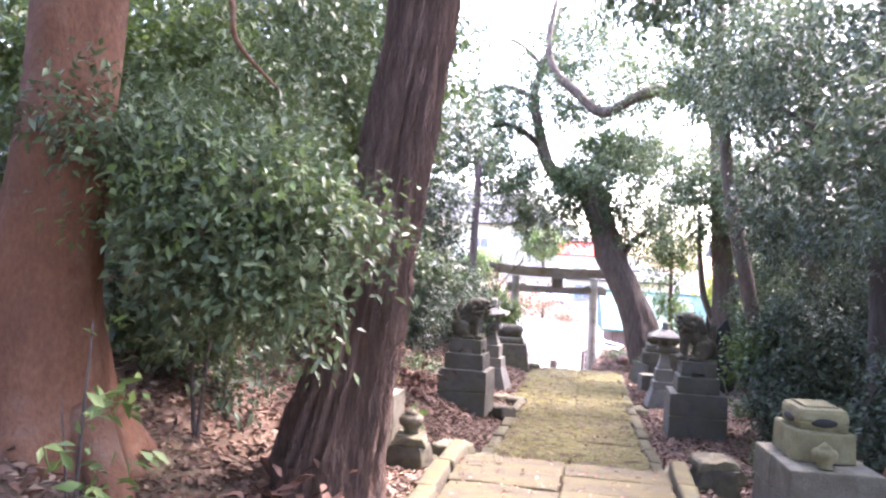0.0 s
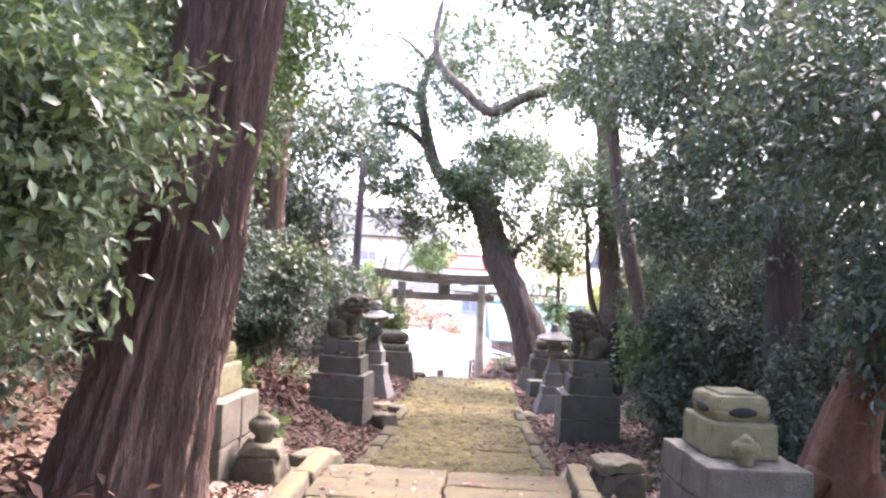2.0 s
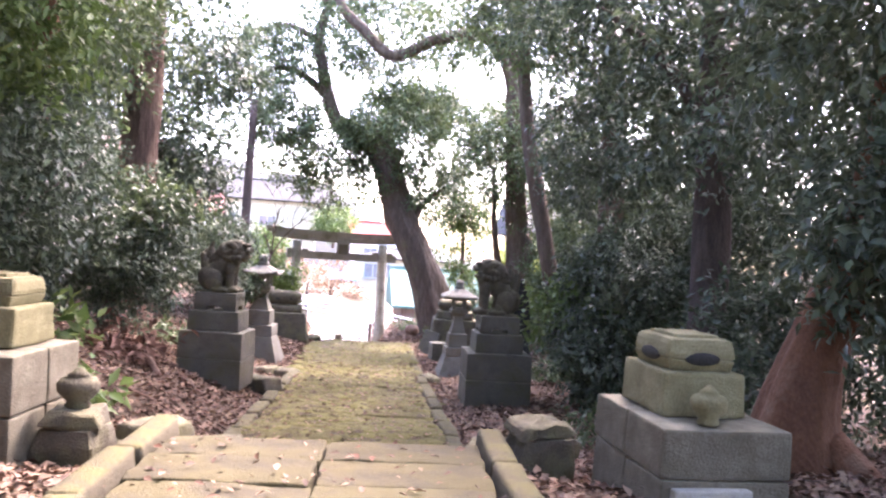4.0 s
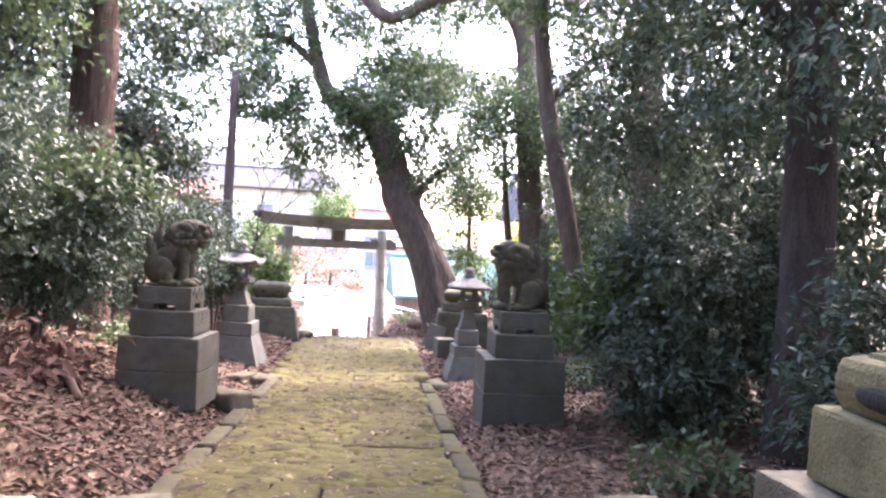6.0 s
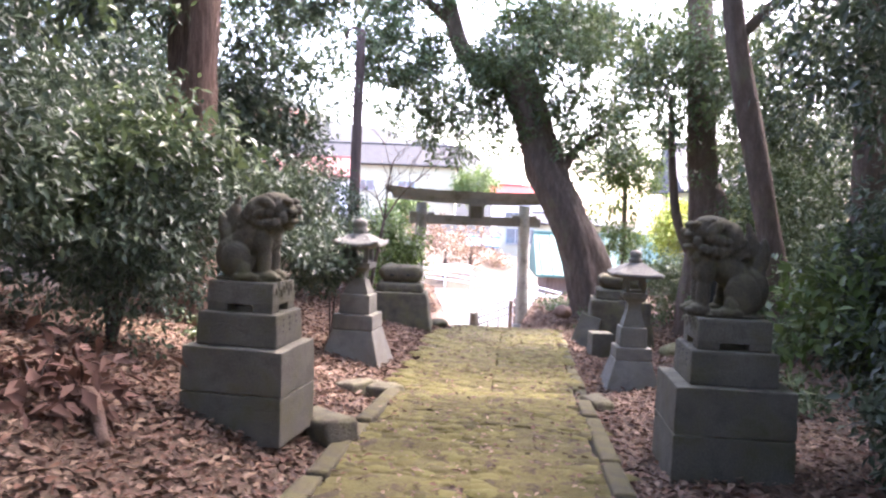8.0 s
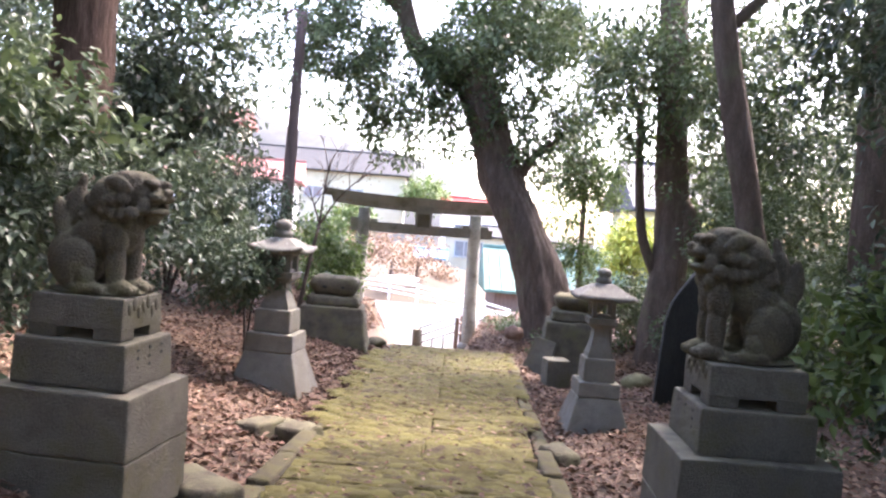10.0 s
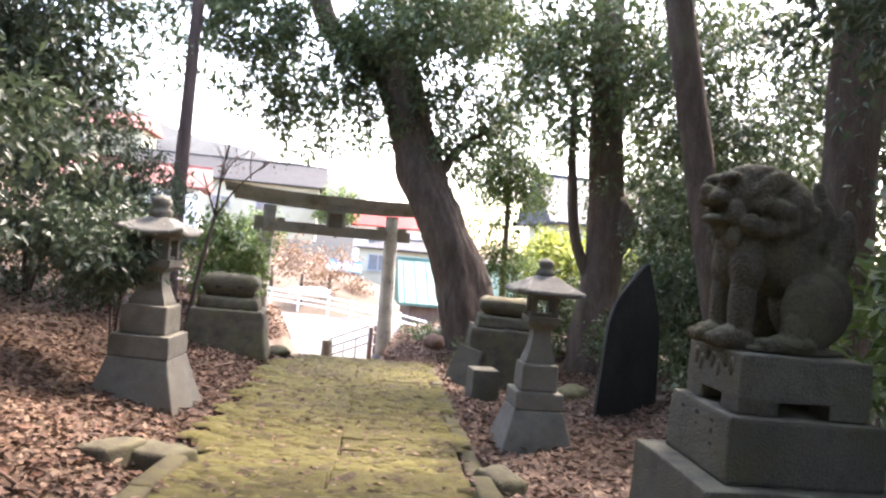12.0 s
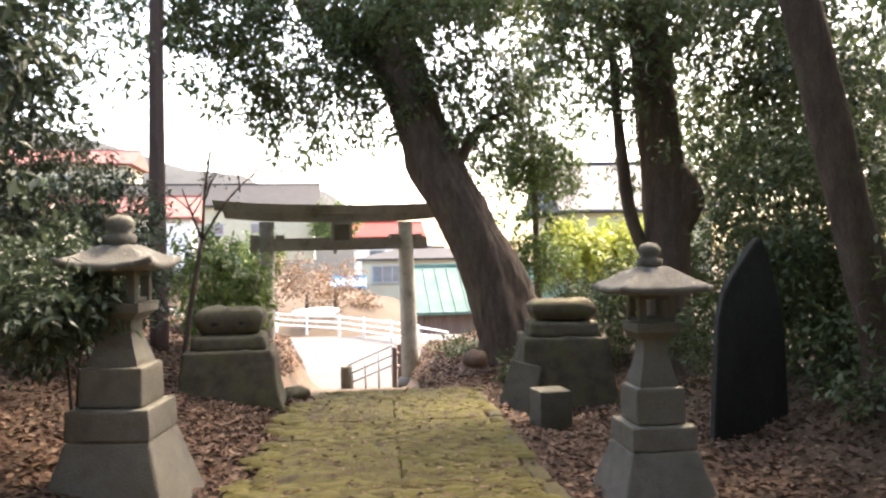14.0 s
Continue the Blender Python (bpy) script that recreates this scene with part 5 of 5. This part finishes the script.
shrub("yellow-green bamboo grass beside the wooden pole", -0.9, 28.6, [(0.1, 0.1, 1.8, 0.012), (0.3, 0.0, 2.0, 0.012), (-0.2, 0.2, 1.7, 0.012), (0.5, 0.2, 1.6, 0.01)],
      [([(-0.6, 28.8, 1.5, 0.75, 0.6, 1.1, 210), (-1.0, 30.4, 1.2, 0.6, 0.6, 0.9, 160)], 0.15, LIGHTLEAF, 110, 10, 0.26, 0.1)])
shrub("dense dark bush beside the guardian's pedestal", 6.2, 16.7, [(-0.5, -0.2, 1.4, 0.03), (0.4, 0.3, 1.6, 0.03), (0.1, -0.6, 1.3, 0.03)],
      [([(6.1, 16.5, 1.9, 1.25, 1.2, 1.3, 900), (7.6, 15.6, 2.2, 1.3, 1.4, 1.6, 560), (5.5, 15.6, 1.2, 0.6, 0.6, 0.55, 160), (7.4, 18.0, 2.6, 1.4, 1.5, 1.8, 520)], 0.1, DARKLEAF, 111, 15, 0.28, 0.4),
       ([(5.25, 17.0, 1.9, 0.55, 0.7, 0.55, 110)], 0.14, LIGHTLEAF, 112, 9, 0.28, 0.1)])
shrub("leafy evergreen thicket behind the slate stele", 7.2, 24.2, [(-0.5, -0.2, 1.6, 0.03), (0.4, 0.3, 1.9, 0.03)],
      [([(7.1, 24.2, 2.2, 1.1, 1.2, 1.6, 420), (8.6, 22.6, 2.4, 1.5, 1.6, 1.9, 480), (7.2, 23.0, 0.9, 1.0, 0.9, 0.7, 260), (6.6, 23.9, 1.6, 0.6, 0.6, 1.0, 150), (8.8, 23.0, 5.8, 1.9, 2.2, 1.6, 280), (7.7, 27.6, 2.2, 1.2, 1.0, 1.7, 400), (9.2, 28.4, 2.6, 1.5, 1.2, 1.9, 300), (6.9, 28.8, 1.2, 1.0, 0.8, 1.0, 260), (7.4, 25.6, 3.9, 1.4, 1.3, 1.2, 190), (9.4, 26.5, 3.4, 1.5, 1.6, 2.0, 420), (6.6, 25.6, 0.9, 0.7, 0.6, 0.5, 150), (5.6, 28.2, 1.0, 0.8, 0.7, 0.7, 190), (7.0, 21.4, 1.4, 0.9, 0.9, 1.0, 240)], 0.11, LEAF, 113, 14, 0.3, 0.3)])
shrub("thick undergrowth on the far side behind the altar", 7.4, 11.8, [(-0.3, -0.2, 1.4, 0.03), (0.4, 0.3, 1.6, 0.03)],
      [([(7.6, 12.4, 2.6, 1.4, 1.5, 1.7, 540), (6.9, 9.6, 2.6, 1.0, 1.2, 1.6, 380), (6.3, 13.2, 1.6, 0.7, 0.8, 0.8, 240)], 0.11, DARKLEAF, 114, 14, 0.3, 0.3)])
for k, (x, y, r) in enumerate([(-0.2, 12.4, 0.35), (-0.9, 13.4, 0.4), (0.35, 12.0, 0.25), (4.9, 13.6, 0.35), (5.6, 19.6, 0.4), (6.3, 22.0, 0.45), (7.0, 21.2, 0.5), (-1.4, 20.0, 0.4), (4.2, 28.0, 0.45), (3.5, 30.6, 0.5)]):
    shrub("low broad-leaved seedlings among dead leaves", x, y, [(0.03, 0.0, 0.2, 0.008)],
          [([(x, y, soil_z(x, y) + 0.2, r, r, 0.16, 20 if k < 3 else 34)], 0.2 if k < 3 else 0.11, LIGHTLEAF if k < 3 else LEAF, 130 + k, 5 if k < 3 else 9, 0.2, 0.1)], group="low undergrowth")


def far_wood(label, blobs, leaf, mat, seed, per=12, spray=0.7):
    ob = crown("wood_edge", blobs, leaf, mat, None, seed, per, spray, 0.3)
    return tagged(ob, label, "trees", kind="stuff")


far_wood("dark evergreen wood on the bank beside the path", [(-7.5, 4 + 4.2 * k, 4.8, 2.6, 3.0, 3.2, 420) for k in range(7)], 0.24, DARKLEAF, 141)
# out of view; the high masses are added to shade the landing
far_wood("unseen dark evergreen wood behind the upper steps, with canopy added over the landing for shade", [(-4, -3, 5, 3, 2.5, 4.5, 420), (1.5, -5, 5.5, 3, 2.5, 4.5, 420), (7, -3, 5, 3, 2.5, 4.5, 420), (9, 4, 5, 2.5, 3, 4, 420), (2, 0.5, 8.5, 4, 4, 1.2, 380), (-4, 3, 6.5, 2.5, 3, 2.5, 300), (5.5, 6.5, 9.5, 3, 4, 1.2, 330), (2.4, 10.8, 11.2, 2.4, 2.4, 0.9, 260)], 0.28, DARKLEAF, 142)
# added leaf masses above the view, placed to block sun and sky light
far_wood("unseen leafy canopy added overhead to shade the path and the bank", [(-2.8, 15.0, 10.0, 2.2, 2.2, 1.0, 260), (3.0, 18.3, 9.8, 1.9, 1.8, 0.8, 230), (2.2, 15.2, 10.6, 2.0, 1.9, 0.8, 230), (4.0, 20.8, 9.8, 1.6, 1.5, 0.8, 120), (4.6, 1.5, 9.2, 2.4, 2.4, 1.0, 330)], 0.26, DARKLEAF, 144)
far_wood("evergreen wood falling away on the low side", [(11, 9, 4.8, 2.2, 3, 4.2, 190), (11.4, 15, 5.0, 2.4, 3.2, 4.4, 170), (12, 21, 4.8, 2.4, 3.2, 4.2, 240), (11.5, 27, 4.2, 2.2, 3, 3.4, 300)], 0.24, DARKLEAF, 143)


# ---- wooden pole and sapling ----
pole = thing("utility_pole", "tarred wooden pole standing among bamboo grass", "pole", -1.5, 28.2, 0.3)
part("shaft", limb([(0, 0, -0.1), (0.01, 0, 3.0), (0.05, 0, 6.3)], [0.15, 0.125, 0.1], 16, 4, 0.01), POLEWOOD, pole, smooth=True)
part("bent_arm", limb([(0.05, 0, 6.25), (-0.12, 0, 6.34), (-0.26, 0, 6.25), (-0.3, 0, 6.05)], [0.035, 0.03, 0.03, 0.03], 8, 4, 0.0), POLEWOOD, pole, smooth=True)
sap = thing("sapling", "bare forked sapling beside the wooden pole", "tree", -0.9, 27.0, 0.0)
part("trunk", limb([(0, 0, -0.15), (0.16, 0, 1.1), (0.36, 0, 2.25)], [0.05, 0.04, 0.03], 8, 4), GREYBARK, sap, smooth=True)
sr = random.Random(44)


def twig(p, d, l, r, depth):
    """A bare limb that forks into thinner ones."""
    q = p + d * l
    mid = p.lerp(q, 0.5) + Vector((sr.uniform(-1, 1), sr.uniform(-1, 1), 0.4)) * l * 0.08
    part("limb", limb([p, mid, q], [r, r * 0.75, r * 0.45], 5, 3), GREYBARK, sap, smooth=True)
    if depth:
        for k in range(3 if depth > 1 else 2):
            dd = (d + Vector((sr.uniform(-0.8, 0.9), sr.uniform(-0.7, 0.7), sr.uniform(-0.25, 0.5)))).normalized()
            twig(p.lerp(q, sr.uniform(0.45, 1.0)), dd, l * sr.uniform(0.55, 0.8), r * 0.5, depth - 1)


for d, l in (((0.1, 0, 1.0), 1.3), ((0.65, 0.1, 0.85), 1.3), ((-0.35, 0.1, 0.9), 0.8)):
    twig(Vector((0.36, 0, 2.22)), Vector(d).normalized(), l, 0.024, 3)
crown("foliage", [(0.7, 0, 3.0, 0.7, 0.5, 0.6, 9), (0.1, 0, 1.5, 0.25, 0.25, 0.5, 6)], 0.07, DRYLEAF, sap, 151, 5, 0.25, 0.1)


# ---- road, rails and village ----
b = bmesh.new()
xs = spaced([(-30, 3), (-6, 0.8), (12, 3), (40, 1)])
rows = []
for y in (34.6, 36, 38, 41, 44, 47.4):
    rows.append([b.verts.new((x, y + 0.02 * x, -1.36 - 0.012 * max(0, x) + (0.0 if y > 35 else 0.02))) for x in xs])
for p, q in zip(rows, rows[1:]):
    for i in range(len(xs) - 1):
        b.faces.new((p[i], p[i + 1], q[i + 1], q[i]))
tagged(part("road", b, CONCRETE), "pale concrete road below the gate", "road", kind="structure")

for k in range(7):
    y = 32.2 + 0.4 * k
    part("step", frustum(2.2, 0.44, 2.2, 0.42, 0.3, -0.9 - 0.075 * k - 0.3, 1.05, y, bevel=0.02, cuts=1, rough=0.006), PAVE, steps_)

hand = thing("handrail", "grey metal handrail with a stout end post", "handrail", 1.1, 34.3, -1.4)
part("end_post", lathe([(0.13, 0), (0.13, 0.78), (0.11, 0.82)], 16, 0, 0, -0.1), STONE, hand)
for q in range(4):
    u = q / 3
    part("post", limb([(0.15 + 0.95 * u, -0.9 * u, -0.1), (0.15 + 0.95 * u, -0.9 * u, 0.75 + 0.55 * u)], [0.025, 0.025], 8, 2, 0), RAIL, hand, smooth=True)
for h in (0.3, 0.52, 0.74):
    part("rail", limb([(0.05, 0, h), (1.1, -0.9, h + 0.55)], [0.022, 0.022], 8, 2, 0), RAIL, hand, smooth=True)
wood_rail = thing("timber_fence", "short dark timber fence beside the gate", "fence", 2.25, 33.4, -0.9)
for q in range(3):
    part("post", frustum(0.1, 0.1, 0.1, 0.1, 0.95, -0.2, 0.12 * q, 0.5 * q, bevel=0.008, cuts=0), TIMBER, wood_rail)
for h in (0.3, 0.6):
    part("rail", limb([(-0.02, -0.05, h), (0.27, 1.1, h - 0.1)], [0.035, 0.035], 8, 2, 0), TIMBER, wood_rail)

guard = thing("guard_rail", "white painted roadside guard rail", "guard rail", 0, 48, -1.4)
RAIL_LINE = [Vector(p) for p in ((-16, 10.5, 0.3), (-8.5, 6.2, 0.15), (-2.8, 3.0, 0), (0.14, 0.5, 0), (2.3, -2.6, -0.02), (4.2, -6.0, -0.1))]
for a, c in zip(RAIL_LINE, RAIL_LINE[1:]):
    k = max(2, int(round((c - a).length / 1.7)))
    for i in range(k):
        p = a.lerp(c, i / k)
        part("post", frustum(0.1, 0.1, 0.1, 0.1, 0.95, p.z - 0.1, p.x, p.y, bevel=0.01, cuts=0, rough=0), WHITE, guard)
    for h in (0.28, 0.52, 0.76):
        part("rail", limb([a + Vector((0, -0.02, h)), c + Vector((0, -0.02, h))], [0.04, 0.04], 8, 1, 0), WHITE, guard)
tarp = boulder("white_sheet", -1.2, 53.5, -0.8, 1.15, WHITE, "crumpled white plastic sheet on the slope", "plastic sheet", 0.22, 6)


def house(name, label, x, y, z, rz, w, d, h, wall, roofmat, rise=1.6, eave=0.6, windows=(), hip=False, ribs=0):
    t = thing(name, label, "house", x, y, z, rz)
    body = part("wall", frustum(w, d, w, d, h, 0, bevel=0.02, cuts=0, rough=0), wall, t)
    b = bmesh.new()
    W, D = w / 2 + eave, d / 2 + eave
    inset = D if hip else 0.0
    lo = [b.verts.new(p) for p in ((-W, -D, h), (W, -D, h), (W, D, h), (-W, D, h))]
    l2 = [b.verts.new((p.co.x, p.co.y, h + 0.15)) for p in lo]
    r = [b.verts.new((-W + inset * 0.8, 0, h + rise)), b.verts.new((W - inset * 0.8, 0, h + rise))]
    b.faces.new(lo[::-1])
    for k in range(4):
        b.faces.new((lo[k], lo[(k + 1) % 4], l2[(k + 1) % 4], l2[k]))
    b.faces.new((l2[0], l2[1], r[1], r[0]))
    b.faces.new((l2[2], l2[3], r[0], r[1]))
    b.faces.new((l2[1], l2[2], r[1]))
    b.faces.new((l2[3], l2[0], r[0]))
    roof = part("roof", b, roofmat, t)
    for k in range(ribs):
        u = -W + (k + 0.5) * 2 * W / ribs
        part("roof_rib", limb([(u, -D, h + 0.17), (u, -0.02, h + rise + 0.02)], [0.035, 0.035], 6, 1, 0), roofmat, roof)
    part("ridge", frustum(2 * (W - inset * 0.8), 0.3, 2 * (W - inset * 0.8), 0.2, 0.18, h + rise - 0.05, bevel=0.02, cuts=0, rough=0), roofmat, roof)
    for wx, wz, ww, wh in windows:
        win = part("window", frustum(ww + 0.16, 0.1, ww + 0.16, 0.1, wh + 0.16, wz - 0.08, wx, -d / 2 - 0.03, bevel=0.01, cuts=0, rough=0), ALU, t)
        n = max(1, round(ww / 0.9))
        for q in range(n):
            part("pane", frustum(ww / n - 0.08, 0.04, ww / n - 0.08, 0.04, wh - 0.06, wz + 0.03, wx - ww / 2 + (q + 0.5) * ww / n, -d / 2 - 0.075, bevel=0, cuts=0, rough=0), GLASS, win)
        part("sill", frustum(ww + 0.3, 0.2, ww + 0.3, 0.2, 0.07, wz - 0.16, wx, -d / 2 - 0.09, bevel=0, cuts=0, rough=0), ALU, win)
    return t


house("house", "two-storey cream house with grey roof and wide windows", 5.7, 88, -4.3, -4, 10.5, 8, 5.7, CREAM, GREYROOF, 1.1, 0.5, [(-3.0, 3.8, 2.6, 1.4), (1.2, 3.8, 1.8, 1.4), (-3.4, 0.7, 1.6, 1.3), (0.2, 0.7, 1.6, 1.3)], hip=True)
house("house", "low house with a faded green ribbed metal roof", 11.0, 62, -4.4, 3, 14, 7, 3.0, TIMBER, TEAL, 2.6, 0.7, [(-3, 0.8, 1.6, 1.0)], ribs=22)
house("shed", "small shed with a bright blue roof", -0.9, 80, -3.9, 0, 2.3, 3, 3.2, TIMBER, BLUE, 0.8, 0.4)
house("house", "white house under a bright red roof", 2.6, 114, -2.4, 5, 8, 6, 6.4, WHITE, RED, 2.0, 0.6, [(-1.5, 3.6, 1.8, 1.2), (2, 3.6, 1.8, 1.2)])
house("house", "long pale building with a faded red roof edge", -17, 108, 1.5, 4, 22, 9, 6.1, CREAM, GREYROOF, 2.9, 0.8, [(-5, 3, 2, 1.2), (0, 3, 2, 1.2), (5, 3, 2, 1.2)])
house("house", "pale house with a red roof on the rise", -16, 72, 1.0, 10, 9, 7, 3.6, WHITE, PALERED, 1.8, 0.6, [(0, 1.4, 2, 1.2)])
house("house", "house with a red roof among trees on the hillside", -36, 112, 9.0, 5, 16, 8, 4.0, CREAM, PALERED, 2.2, 0.8, [(0, 1.4, 3, 1.4)])
house("house", "cream house with a steep grey-blue tiled roof", 17.4, 65, -1.2, 3, 9, 8, 5.4, CREAM, TILE, 3.4, 0.8, [(-2, 3.4, 2, 1.2)])


def hill(label, pts, mat, y0, depth, seed):
    """A wooded rise whose crest runs through the points (x, height)."""
    b = bmesh.new()
    xs = [p[0] for p in pts]
    hs = [p[1] for p in pts]
    rows = []
    n = 90
    for j, (u, s) in enumerate(((0, 0.0), (0.15, 0.35), (0.4, 0.75), (0.65, 1.0), (1.0, 0.5))):
        row = []
        for i in range(n + 1):
            x = xs[0] + (xs[-1] - xs[0]) * i / n
            h = np.interp(x, xs, hs)
            row.append(b.verts.new((x, y0 + depth * u, -6 + (h + 6) * s + (h + 6) * 0.07 * noise.noise(Vector((x * 0.09, j * 1.7, seed))) + 0.8 * s * noise.noise(Vector((x * 0.45, j, seed))))))
        rows.append(row)
    for p, q in zip(rows, rows[1:]):
        for i in range(n):
            b.faces.new((p[i], p[i + 1], q[i + 1], q[i]))
    return tagged(part("backdrop_hill", b, mat, smooth=True), label, "hill", kind="structure")


hill("distant wooded hill behind the village", [(-260, 50), (-120, 50), (-68, 34), (-20, 25), (-8, 18.5), (10, 8), (36, -1), (120, -4), (260, -5)], HILL, 210, 120, 3)
hill("dry brown scrub slope behind the road", [(-60, 9), (-34, 8), (-22, 3.5), (-10, 0.6), (-4, -0.2), (2, -1.2), (8, -4.5), (30, -5.5)], SCRUB, 56, 34, 8)
for k, (x, y, z, r) in enumerate([(-10, 92, 2.6, 2.0), (-3.2, 102, 6.0, 2.4), (-26, 84, 6.0, 4.0), (-40, 92, 9, 5), (11.7, 55, 2.2, 1.5), (14.6, 56, 2.0, 1.7), (24, 56, 0.5, 3), (-14, 60, 3.0, 2.5), (8, 52, -3.2, 1.4), (-2.9, 66, 0.4, 1.5), (-1.3, 70, 0.5, 1.6), (-4.8, 65, 0.8, 1.6), (-7.5, 63, 1.2, 1.8), (0.5, 73, -1.6, 1.0)]):
    mat = (LIGHTLEAF, LIGHTLEAF, LEAF, LEAF, YELLOWLEAF, YELLOWLEAF, LEAF, LEAF, DRYLEAF, DRYLEAF, DRYLEAF, DRYLEAF, LEAF, DRYLEAF)[k]
    t = thing("tree", "yellow-green hedge tree by the houses" if k in (4, 5) else "brown bare bush on the slope" if k > 7 else "rounded tree in the village", "tree", x, y, z - r - 1.5)
    part("trunk", limb([(0, 0, 0), (0, 0, r * 0.7), (0, 0, r * 1.4)], [0.2, 0.15, 0.06], 8, 3), DARKBARK, t)
    c = crown("crown", [(0, 0, r + 1.2, r, r, r * 0.85, 260 if k < 8 else 60)], 0.42 if k < 8 else 0.3, mat, t, 160 + k, 10, 0.8, 0.3)
